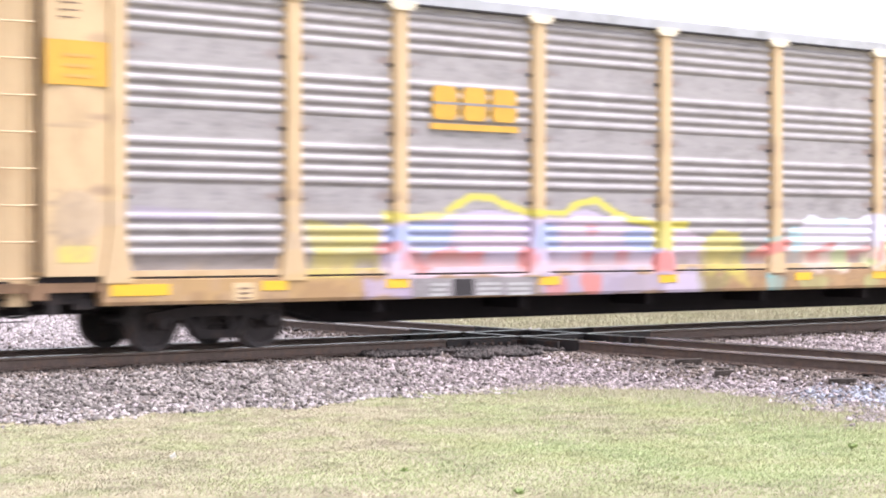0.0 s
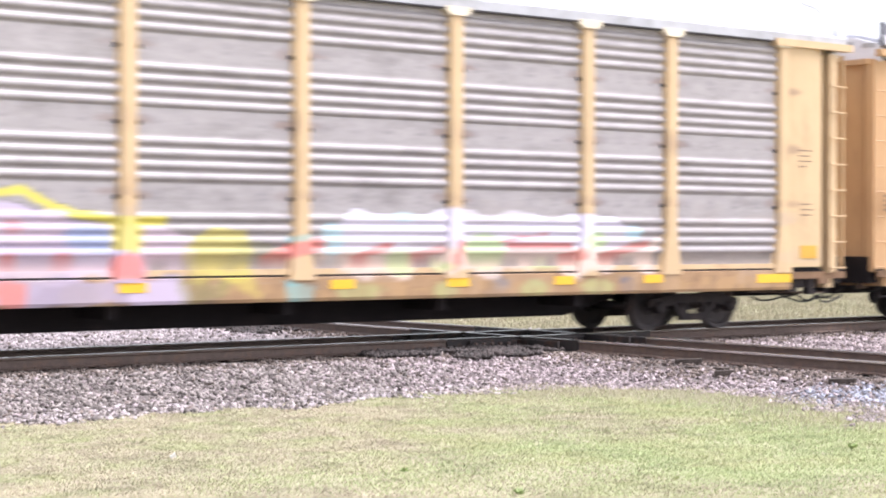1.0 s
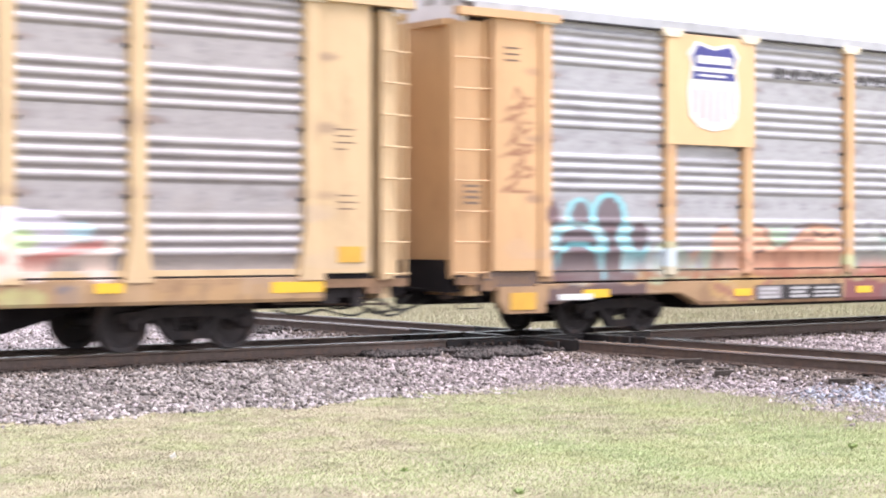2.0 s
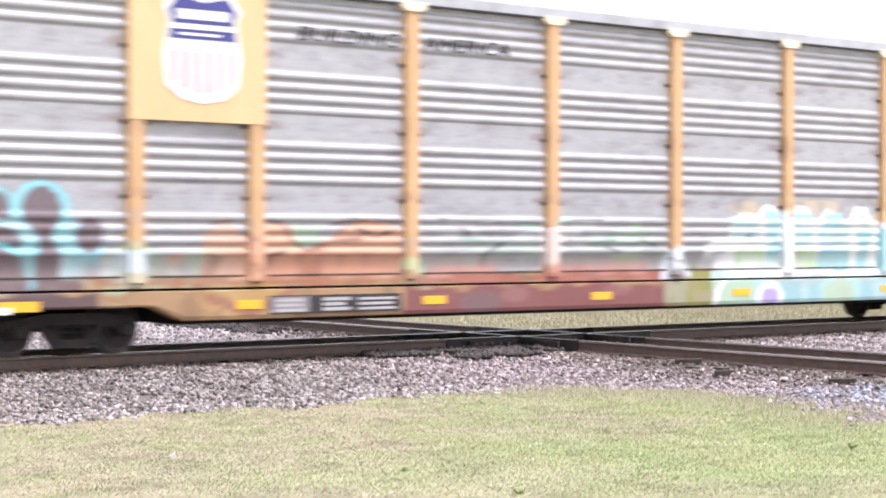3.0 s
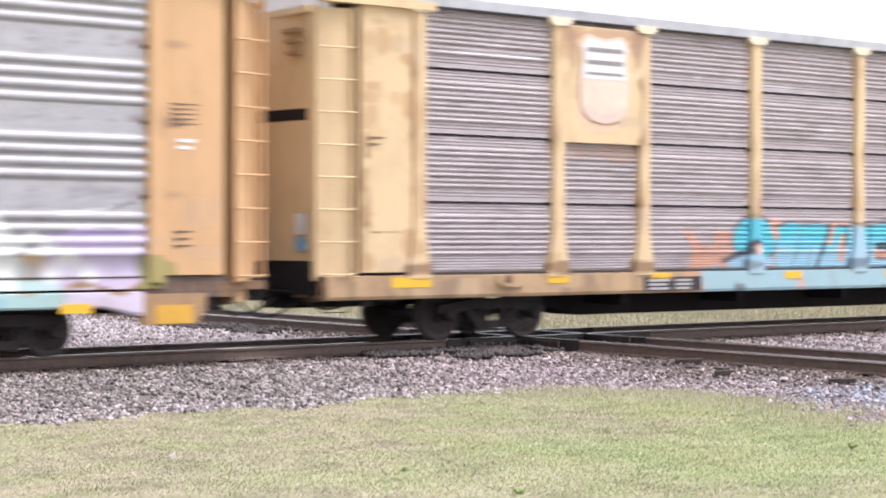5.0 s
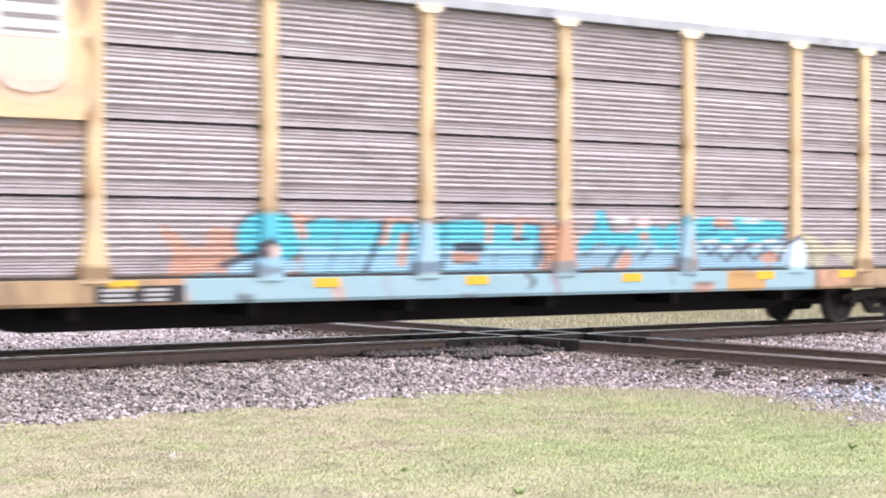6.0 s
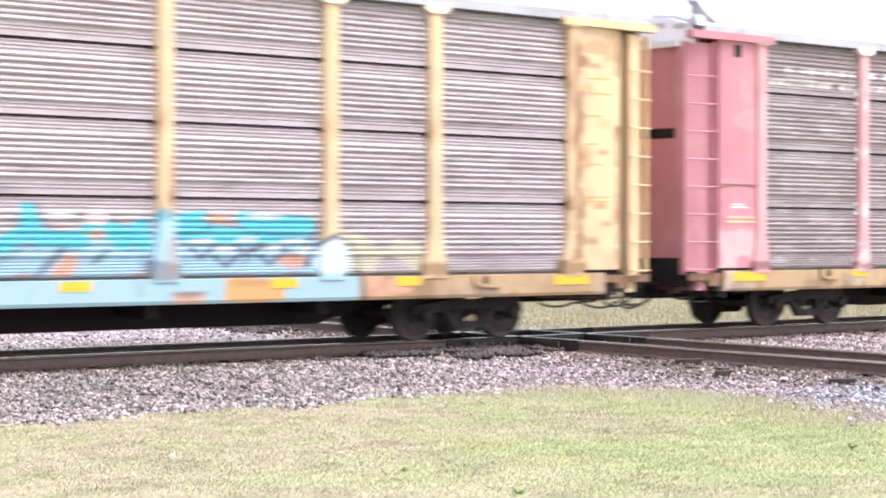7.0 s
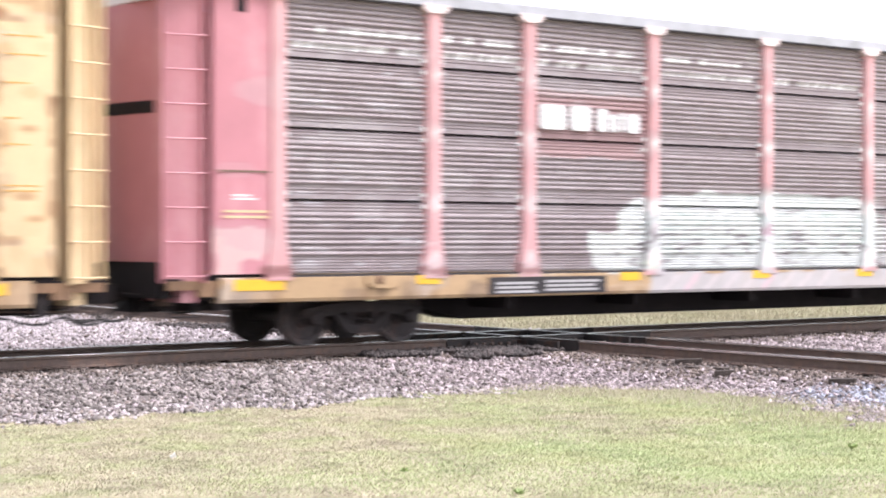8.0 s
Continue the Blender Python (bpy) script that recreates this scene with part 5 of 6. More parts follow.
    c.patch(19.15, 20.2, 0.7, 1.06, (0.52, 0.29, 0.10), 0.95, 0.01, 1).stroke([(19.25, 0.98), (20.1, 0.98)], 0.06, (0.25, 0.12, 0.06), 0.7).patch(21.6, 22.5, 0.7, 1.05, (0.56, 0.30, 0.20), 0.7, 0.04, 2)
    c.patch(21.3, 22.8, 1.2, 1.6, (0.62, 0.58, 0.34), 0.45, 0.06, 8)
    rnd = random.Random(4)
    for _ in range(60):
        c.blob(rnd.choice(POSTS) + rnd.uniform(-0.15, 0.15), rnd.uniform(1.1, 5.1), 0.12, rnd.uniform(0.05, 0.35), (0.30, 0.15, 0.07), 0.45 * rnd.random())
    for _ in range(40):
        c.blob(rnd.choice((1.0, 1.6, 26.0, 26.6)) + rnd.uniform(-0.2, 0.2), rnd.uniform(1.1, 5.1), 0.15, rnd.uniform(0.03, 0.25), (0.33, 0.17, 0.07), 0.6 * rnd.random())
    c.blob(26.0, 4.62, 0.22, 0.10, (0.28, 0.13, 0.06), 0.9).blob(26.35, 4.85, 0.3, 0.12, (0.40, 0.24, 0.13), 0.7)
    for z in np.arange(1.4, 5.0, 0.23):
        c.blob(25.93 + 0.06 * math.sin(9 * z), z, 0.09 + 0.07 * rnd.random(), rnd.uniform(0.08, 0.2), (0.22, 0.11, 0.055), rnd.uniform(0.4, 0.9))
    for x, n in ((26.02, 22), (26.86, 16), (0.85, 8)):
        for _ in range(n):
            z = rnd.uniform(1.2, 5.1)
            c.stroke([(x + rnd.uniform(-0.04, 0.04), z), (x + rnd.uniform(-0.04, 0.06), z - rnd.uniform(0.1, 0.45))], rnd.uniform(0.04, 0.11), (0.20, 0.095, 0.045), rnd.uniform(0.4, 0.9))
    for x, z in ((26.3, 4.55), (26.5, 3.1), (26.45, 2.2), (26.6, 1.9), (26.25, 1.6)):
        c.blob(x, z, 0.16, 0.05, (0.32, 0.17, 0.08), 0.7)
    for _ in range(90):
        x, z = rnd.uniform(2, 26), rnd.uniform(2.3, 5.2)
        c.stroke([(x, z), (x + rnd.uniform(0.1, 0.7), z)], 0.03, CHALK, 0.6 * rnd.random())
    c.stroke([(2.3, 4.62), (4.4, 4.62)], 0.05, CHALK, 0.7).stroke([(8.0, 4.5), (9.2, 4.5)], 0.06, CHALK, 0.6).stroke([(9.8, 4.45), (11.6, 4.4)], 0.05, CHALK, 0.5)
    for x in POSTS[:3] + POSTS[8:]:
        c.patch(x - 0.3, x + 0.3, 1.08, 1.24, (0.22, 0.13, 0.07), 0.85, 0.02, 7)
    for x in POSTS:
        for z in (4.36, 3.30, 2.27):
            c.blob(x + rnd.choice((-0.1, 0.1)), z - 0.05, 0.09, rnd.uniform(0.06, 0.22), (0.28, 0.15, 0.07), 0.7 * rnd.random() + 0.2)
    for k in range(16):
        q, side = rnd.random(), k % 2
        c.blob((5.0 if side else 6.47) + rnd.uniform(-0.07, 0.07), 5.12 - 0.85 * q, 0.13 * (1.2 - q), rnd.uniform(0.08, 0.2), (0.30, 0.17, 0.12), 0.85 * (1.1 - q))
    c.patch(4.9, 6.6, 5.02, 5.2, (0.34, 0.20, 0.13), 0.6, 0.05, 3).patch(4.9, 6.6, 2.98, 3.24, (0.42, 0.28, 0.22), 0.6, 0.03, 4)
    c.blob(5.74, 3.75, 0.62, 0.30, (0.70, 0.46, 0.40), 0.45)
    car, sets = auto_rack("weathered grey auto rack car, bleached yellow posts and teal graffiti", M_CREAM, M_STEEL_OLD, True, c, False, 0.11, True, slot_ends=("plain", False), sill_mat=M_SILL_CREAM, sill=(0.15, 26.55))
    part("sign_panel", grid_plate(4.87, 6.60, 3.25, 5.20, -1.575, 0.075, 0.05), M_CREAM, car, "bleached yellow sheet behind the shield, rusting at its edges", canvas=c)
    shield(car, 5.74, 3.58, 1.15, 1.50, False)
    reflectors(car, (4.75, 7.12, 10.52, 13.4, 16.8, 20.15, 22.42), 0.98, 0.46)
    reflectors(car, (1.72, 25.8), 0.96, 0.76, 0.16)
    part("stencil_plate", Shape().box(6.7, 8.1, -1.568, -1.557, 0.74, 0.98), M_INKY, car, "dark stencil patch with pale numbers")
    lettering(car, 6.8, 0.94, (0.5, 0.46, 0.5), M_DULL, 0.04, 0.07, -1.573)
    lettering(car, 7.45, 0.94, (0.4, 0.4, 0.36), M_DULL, 0.04, 0.07, -1.573)
    jacking_pad(car, 3.72, 0.97, M_SILL_CREAM)
    jacking_pad(car, 24.0, 0.97, M_SILL_CREAM)
    lettering(car, 0.9, 3.2, (0.3, 0.2), h=0.03)
    part("notice_plate", Shape().box(0.95, 1.5, -1.562, -1.551, 1.75, 1.98), M_CREAM, car)
    for z, w in ((4.35, 0.5), (4.1, 0.55), (3.72, 0.35), (3.25, 0.2), (2.9, 0.35), (2.35, 0.5), (2.28, 0.5)):
        lettering(car, 26.15, z, (w,), M_TAN, h=0.02)
    part("roof_rod", Shape().tube([(27.1, -1.4, 5.3), (27.1, -1.4, 5.78)], 0.028), M_ROOF, car, "upright rod at the roof end")
    for k, z in enumerate((4.78, 4.62, 4.44)):
        part("rust_mark", Shape().box(-0.075, 0.02, -1.06, -0.62 - 0.05 * k, z, z + 0.06), M_SILL, car, "brown rust smear on the end door")
    part("door_patch", Shape().box(0.03, 0.10, -1.10, -0.84, 1.45, 1.66), M_PALE_BLUE, car, "small blue sticker")
    part("door_patch", Shape().box(0.03, 0.10, -1.08, -0.84, 1.70, 2.02), M_GABLE, car, "pale worn sticker")
    return car, sets


def car_red():
    """The fourth car: grimy brown sheets between faded red posts, a white sprayed piece."""
    c = sill_grime(Canvas(), 24)
    dusty(c, 12, (0.45, 0.42, 0.42), 160, 5.0, 0.35)
    c.patch(6.87, 9.40, 3.0, 4.1, (0.31, 0.18, 0.18), 0.7, 0.02, 1)
    FOG = (0.53, 0.54, 0.54)
    WHITEN = (0.55, 0.565, 0.56)
    crest(c, 8.75, 15.6, 1.10, [2.10, 2.34, 2.36, 2.42, 2.40, 2.52, 2.44, 2.46, 2.44, 2.50, 2.46, 2.48, 2.44, 2.42, 2.46, 2.40, 2.3], WHITEN)
    c.patch(8.1, 9.1, 1.12, 1.76, (0.60, 0.61, 0.60), 0.9, 0.04, 3).patch(15.3, 17.5, 1.1, 2.0, FOG, 0.6, 0.06, 4)
    c.blob(12.43, 1.78, 0.14, 0.16, (0.40, 0.22, 0.28), 0.8).blob(9.53, 1.85, 0.16, 0.10, (0.50, 0.40, 0.44), 0.6).blob(9.5, 1.2, 0.2, 0.1, (0.45, 0.52, 0.40), 0.7)
    rnd = random.Random(6)
    for k in range(12):
        x = 9.3 + 0.68 * k
        c.stroke([(x, 1.35), (x + 0.1, 1.9 + 0.2 * (k % 2)), (x + 0.35, 2.1), (x + 0.4, 1.6)], 0.05, (0.36, 0.42, 0.40), 0.7)
    # dark speckle; it paints the ribs' lost shading into the white piece
    for _ in range(110):
        x, z = rnd.uniform(8.6, 15.6), rnd.uniform(1.2, 1.75)
        c.stroke([(x, z), (x + rnd.uniform(0.1, 0.4), z + rnd.uniform(-0.08, 0.08))], 0.06, (0.17, 0.14, 0.15), 0.9 * rnd.random())
    for _ in range(70):
        x, z = rnd.uniform(2.1, 4.5), rnd.uniform(1.2, 5.0)
        c.stroke([(x, z), (x + rnd.uniform(0.1, 0.5), z + rnd.uniform(-0.03, 0.03))], 0.04, CHALK, 0.6 * rnd.random())
    # bright dashes: light reflected along the perforation rows, painted as highlights
    for x0, x1, z in ((2.2, 4.5, 4.52), (2.6, 4.4, 4.76), (5.0, 6.5, 4.53), (5.0, 6.4, 4.77), (7.0, 9.2, 4.53), (7.0, 9.1, 4.78), (9.8, 12.1, 4.52), (12.7, 15.0, 4.52), (9.9, 11.8, 4.76)):
        x = x0
        while x < x1:
            c.stroke([(x, z), (x + 0.10, z + 0.02)], 0.09, (0.80, 0.78, 0.79), rnd.uniform(0.5, 1.0))
            x += rnd.choice((0.21, 0.21, 0.24, 0.42))
    c.patch(9.4, 18.0, 0.65, 1.1, (0.45, 0.43, 0.45), 0.9, 0.03, 5)
    for k in range(9):
        c.stroke([(9.8 + 0.5 * k, 0.75), (10.1 + 0.5 * k, 1.0)], 0.09, ((0.55, 0.5, 0.52), ROSE)[k % 4 == 1], 0.7)
    # more rib shade put into the colour, among grey-green and pale spray strokes
    for _ in range(160):
        x, z = rnd.uniform(9.2, 17.0), rnd.uniform(1.3, 2.35)
        c.stroke([(x, z), (x + rnd.uniform(0.1, 0.5), z + rnd.uniform(-0.12, 0.12))], 0.045, ((0.30, 0.27, 0.28), (0.40, 0.46, 0.44), (0.70, 0.70, 0.71))[_ % 3], rnd.uniform(0.3, 0.9))
    for x in POSTS[:3]:
        c.patch(x - 0.3, x + 0.3, 1.08, 1.23, (0.22, 0.09, 0.09), 0.85, 0.02, 7)
    # bleached patches, painted stronger past x = 9 for glare on the farther posts
    for x in POSTS[1:]:
        for z in (4.3, 3.25, 2.2, 1.3):
            c.blob(x, z, 0.13, 0.16, (0.74, 0.62, 0.61), 0.55 if x < 9 else 0.85)
    c.patch(0.9, 1.7, 1.2, 1.75, (0.72, 0.55, 0.50), 0.5, 0.08, 2)
    car, sets = auto_rack("grimy brown auto rack car with faded red posts and white graffiti", M_PINK, M_STEEL_BROWN, True, c, False, 0.11, True, M_PINK_PALE, ("white", False), sill_mat=M_SILL_CREAM, sill=(0.9, 26.8))
    reflectors(car, (4.64, 8.97, 12.25, 15.15, 17.9, 20.6, 23.0), 1.0, 0.46)
    reflectors(car, (1.55, 25.7), 0.96, 0.86, 0.16)
    part("panel_notch", Shape().box(1.15, 1.32, -1.562, -1.548, 4.92, 5.14), M_BLACK, car, "dark notch at the head of the end panel")
    part("stencil_plate", Shape().box(5.85, 8.40, -1.568, -1.557, 0.74, 1.02), M_INKY, car, "black stencil patch with pale numbers")
    lettering(car, 6.0, 0.94, (0.85, 0.8, 0.85), M_DULL, 0.04, 0.07, -1.573)
    lettering(car, 7.05, 0.96, (1.2, 1.1, 1.15), M_DULL, 0.04, 0.07, -1.573)
    for x0, x1, z1 in ((6.95, 7.52, 3.86), (7.62, 8.08, 3.86), (8.22, 8.46, 3.84), (8.52, 8.68, 3.76), (8.74, 8.84, 3.80), (8.90, 9.20, 3.78)):
        s = Shape().slab([(x0, 3.50), (x0 + 0.06, 3.45), (x1 - 0.04, 3.45), (x1, 3.49), (x1, z1 - 0.05), (x1 - 0.05, z1), (x0 + 0.05, z1), (x0, z1 - 0.04)], -1.535, -1.521)
        part("white_block", s, M_WHITE, car, "white painted block")
    lettering(car, 0.95, 2.05, (0.75, 0.75), M_CREAM, 0.035, 0.08)
    lettering(car, 1.1, 2.28, (0.3, 0.4), M_WHITE, 0.03, 0.05)
    part("panel_seam", Shape().box(0.85, 1.72, -1.560, -1.548, 2.60, 2.63), M_LETTER, car)
    jacking_pad(car, 3.75, 0.99, M_SILL_CREAM)
    part("roof_strut", Shape().tube([(-0.02, -1.4, 5.98), (0.62, -1.4, 5.50)], 0.035), M_ROOF, car, "slanted roof-end strut")
    return car, sets


TRAIN = []
for build, start in ((car_gold, 9.49), (car_shield, 38.04), (car_weathered, 66.59), (car_red, 95.14)):
    car, sets = build()
    TRAIN.append((car, sets, start))


# ---- ground ----
CROSS = 20.0


def lawn_height(x, y):
    return -0.45 + np.clip(-5.5 - y, 0, 30) * 0.022 + 0.008 * np.sin(x * 0.7 + y * 0.4) + 0.008 * np.sin(x * 2.3 - y * 1.7)


def bed_height(x, y):
    """Ballast: level round both tracks, falling away beyond the shoulders."""
    d1 = np.where(y < 0, -y * 0.54, y * 0.09 + np.clip(x - 19, 0, 9) * y * 0.06)
    d2 = np.abs(x - CROSS) * np.where(y < 0, np.clip(1.03 + (y + 6.3) * 0.078, 0.62, 1.05), 1.0)
    ragged = 0.12 * np.sin(x * 1.9 + 1) + 0.10 * np.sin(x * 4.3 + y * 3.1) + 0.08 * np.sin(y * 5.2 - x * 2)
    d = np.minimum(d1, d2) + ragged * 0.4 - 0.45 * np.exp(-((d1 - d2) / 0.6) ** 2)
    k = np.clip((d - 1.1) / 1.5, 0, 3)
    flat = -0.222 + k * (np.minimum(lawn_height(x, y), -0.29) + 0.222)
    return flat + 0.012 * np.sin(x * 6.1 + y * 2.7) + 0.010 * np.sin(y * 7.7 - x * 3.3)


def patchy(x, y, scale, seed):
    """Smooth random values between 0 and 1 over the ground."""
    def corner(i, j):
        return np.modf(np.abs(np.sin(i * 127.1 + j * 311.7 + seed * 74.7) * 43758.5453))[0]
    u, v = x / scale, y / scale
    i, j = np.floor(u), np.floor(v)
    u, v = u - i, v - j
    u, v = u * u * (3 - 2 * u), v * v * (3 - 2 * v)
    return (corner(i, j) * (1 - u) + corner(i + 1, j) * u) * (1 - v) + (corner(i, j + 1) * (1 - u) + corner(i + 1, j + 1) * u) * v


def sheet(name, xs, ys, height, mat_, keep=None):
    gx, gy = np.meshgrid(xs, ys, indexing="ij")
    gz = height(gx, gy)
    n, m = gx.shape
    v = np.stack([gx, gy, gz], -1).reshape(-1, 3)
    i, j = np.meshgrid(np.arange(n - 1), np.arange(m - 1), indexing="ij")
    a_ = (i * m + j).ravel()
    f = np.stack([a_, a_ + m, a_ + m + 1, a_ + 1], -1)
    if keep is not None:
        f = f[keep(v[f].mean(1))]
    me = bpy.data.meshes.new(name)
    me.from_pydata(v.tolist(), [], f.tolist())
    me.materials.append(mat_)
    me.polygons.foreach_set("use_smooth", [True] * len(me.polygons))
    return new(name, me)


far = np.array([60, 90, 140, 220, 400, 800, 1600, 3000.0])
gx = np.concatenate([-far[::-1], np.arange(-40, 52, 0.5), far])
ground = sheet("ground", gx, gx, lawn_height, M_TURF)
tagged(ground, "mown grass, part green and part dry, sloping to the ballast", kind="structure")
bed = sheet("ballast_bed", np.arange(-30, 70, 0.3), np.arange(-22, 60, 0.3), bed_height, M_BED,
            lambda c: bed_height(c[:, 0], c[:, 1]) > lawn_height(c[:, 0], c[:, 1]) - 0.12)
tagged(bed, "pinkish grey crushed stone bed under both tracks", kind="structure")


def scatter(name, base_v, base_f, place, turn, size, mat_, label):
    """Many small pieces in one mesh. place (n, 3), turn (n, 3, 3), size (n, 3)."""
    n, k = len(place), len(base_v)
    v = np.einsum("nij,nkj->nki", turn, base_v[None] * size[:, None]) + place[:, None]
    f = (base_f[None] + (np.arange(n) * k)[:, None, None]).reshape(-1, base_f.shape[1])
    me = bpy.data.meshes.new(name)
    w = base_f.shape[1]
    me.vertices.add(n * k)
    me.vertices.foreach_set("co", v.ravel())
    me.loops.add(f.size)
    me.loops.foreach_set("vertex_index", f.ravel().astype(np.int32))
    me.polygons.add(len(f))
    me.polygons.foreach_set("loop_start", np.arange(0, f.size, w, dtype=np.int32))
    me.update(calc_edges=True)
    me.materials.append(mat_)
    return tagged(new(name, me), label, kind="stuff")


def turns(n, rng, tilt=3.2):
    """Random rotations."""
    q = rng.normal(size=(n, 4)) * np.array([1, tilt, tilt, 1])
    q /= np.linalg.norm(q, axis=1)[:, None]
    w, x, y, z = q.T
    return np.stack([1 - 2 * (y * y + z * z), 2 * (x * y - z * w), 2 * (x * z + y * w), 2 * (x * y + z * w), 1 - 2 * (x * x + z * z), 2 * (y * z - x * w),
                     2 * (x * z - y * w), 2 * (y * z + x * w), 1 - 2 * (x * x + y * y)], -1).reshape(-1, 3, 3)


def near_ground(x, y):
    """The stretch of ground between the tripod's corner of the lawn and the crossing that is worth covering piece by piece."""
    return (x > 0.435 * (y + 23.8) - 1.0) & (x < 1.257 * (y + 23.8) + 1.2) & (y > -16)


rng = np.random.default_rng(7)
stone_v = np.array([(1, 0.1, 0), (-1, -0.1, 0.1), (0.1, 0.9, -0.1), (-0.1, -1, 0.1), (0.2, 0.1, 0.8), (-0.1, 0.1, -0.8), (0.7, 0.6, 0.5), (-0.6, -0.7, 0.45)])
stone_f = np.array([(0, 6, 4), (6, 2, 4), (2, 1, 4), (1, 7, 4), (7, 3, 4), (3, 0, 4), (2, 0, 5), (1, 2, 5), (3, 1, 5), (0, 3, 5), (0, 2, 6), (1, 3, 7)])
for x0, x1, y0, y1, density, lo, hi in ((5, 35, -12, -0.2, 400, 0.019, 0.048), (4, 40, -0.2, 16, 220, 0.03, 0.06)):
    n = int((x1 - x0) * (y1 - y0) * density)
    x, y = rng.uniform(x0, x1, n), rng.uniform(y0, y1, n)
    b, g = bed_height(x, y), lawn_height(x, y)
    ok = near_ground(x, y) & (b > g - 0.012 - 0.02 * rng.random(n)) & (np.abs(np.abs(y) - 0.7525) > 0.11) & (np.abs(np.abs(x - CROSS) - 0.7525) > 0.11) & ~((np.abs(x - CROSS) < 2.8) & (np.abs(y) < 1.75) & (rng.random(n) < 0.8))
    x, y, b = x[ok], y[ok], b[ok]
    s = rng.uniform(lo, hi, (len(x), 1)) * rng.uniform(0.55, 1.35, (len(x), 3)) * np.array([1, 1, 0.62])
    z = np.maximum(b, lawn_height(x, y)) + s[:, 2] * rng.uniform(-0.1, 0.8, len(x))
    pick = rng.random(len(x))
    rusty = pick < np.clip(1.25 - (np.minimum(np.abs(y + 0.75), np.abs(np.abs(x - CROSS) - 0.75)) / 1.3), 0.05, 0.9)
    blue = ~rusty & (pick < np.clip(1.5 - np.hypot(x - 18.4, y + 9.8) / 1.5, 0, 1))
    pink = ~rusty & ~blue & (rng.random(len(x)) < np.where(y > 0.5, 0.8, np.clip((x - 13) / 4, 0.1, 0.9)))
    edge = (b - lawn_height(x, y) < 0.05) & (x < 15.5) & (rng.random(len(x)) < 0.22)
    rusty, blue, pink = rusty & ~edge, blue & ~edge, pink & ~edge
    for choice, m, label in ((edge, M_STONE_PALE, "pale stones along the edge of the lawn"), (rusty, M_STONE_RUST, "crushed stones dusted brown with rust"), (blue, M_STONE_BLUE, "bluish grey crushed stones"), (pink & (y < 1.6), M_STONE_PINK, "pinkish crushed stones"), (pink & (y >= 1.6), M_STONE_PALE, "crushed stones coloured paler for the open sky light"),
                             (~rusty & ~blue & ~pink & ~edge, M_STONE, "grey and white crushed stones")):
        if choice.any():
            scatter("ballast_stones", stone_v, stone_f, np.stack([x, y, z], 1)[choice], turns(int(choice.sum()), rng), s[choice], m, label)

for n, box, where in ((8600, (CROSS - 4.2, CROSS + 2.6, -2.5, -0.92), "beside the crossing"), (900, (17.7, 19.15, 5.2, 9.2), "beside the crossing track")):
    x, y = rng.uniform(box[0], box[1], n), rng.uniform(box[2], box[3], n)
    ok = patchy(x, y, 0.55, 12) + 0.35 * patchy(x, y, 0.2, 13) > (0.42 + 0.5 * np.clip((-y - 1.2) / 1.3, 0, 1) if box[3] < 0 else 0.5)
    x, y = x[ok], y[ok]
    s = rng.uniform(0.025, 0.06, (len(x), 1)) * rng.uniform(0.7, 1.3, (len(x), 3)) * np.array([1, 1, 0.8])
    scatter("ballast_stones", stone_v, stone_f, np.stack([x, y, bed_height(x, y) + 0.045 + s[:, 2] * 0.5], 1), turns(len(x), rng), s, M_STONE_OIL, "oil-blackened stones " + where)

# mown blades: thin bent triangles
blade_v = np.array([(-0.5, 0, 0), (0.5, 0, 0), (0.3, 0.35, 0.6), (0.0, 0.9, 1.0)])
blade_f = np.array([(0, 1, 2), (0, 2, 3)])


def blades(name, box, density, h0, h1, width, mat_, label, where, lean=0.5):
    x0, x1, y0, y1 = box
    n = int((x1 - x0) * (y1 - y0) * density)
    x, y = rng.uniform(x0, x1, n), rng.uniform(y0, y1, n)
    g = lawn_height(x, y)
    ok = near_ground(x, y) & where(x, y, g, bed_height(x, y))
    x, y, g = x[ok], y[ok], g[ok]
    n = len(x)
    w = rng.uniform(0, 6.283, n)
    c, s, o = np.cos(w), np.sin(w), np.zeros(n)
    turn = np.stack([c, -s, o, s, c, o, o, o, o + 1], -1).reshape(-1, 3, 3)
    h = rng.uniform(h0, h1, n)
    size = np.stack([rng.uniform(0.7, 1.3, n) * width, h * rng.uniform(0.2, 1.2, n) * lean, h], 1)
    return scatter(name, blade_v, blade_f, np.stack([x, y, g - 0.005], 1), turn, size, mat_, label)


def on_lawn(x, y, g, b):
    """Thinner in worn spots, with gaps between the clumps."""
    thick = 0.45 + 0.75 * patchy(x, y, 0.16, 1) * (0.5 + patchy(x, y, 0.6, 2))
    return (b < g + 0.01 - 0.03 * rng.random(len(x))) & (rng.random(len(x)) < thick)


def greenness(x, y):
    return np.clip((x - 10.6) / 6 + 0.9 * (patchy(x, y, 2.2, 5) - 0.5) + 0.8 * (patchy(x, y, 0.9, 6) - 0.5) + 0.25 * np.clip(-y - 9, 0, 3), 0.08, 0.95)


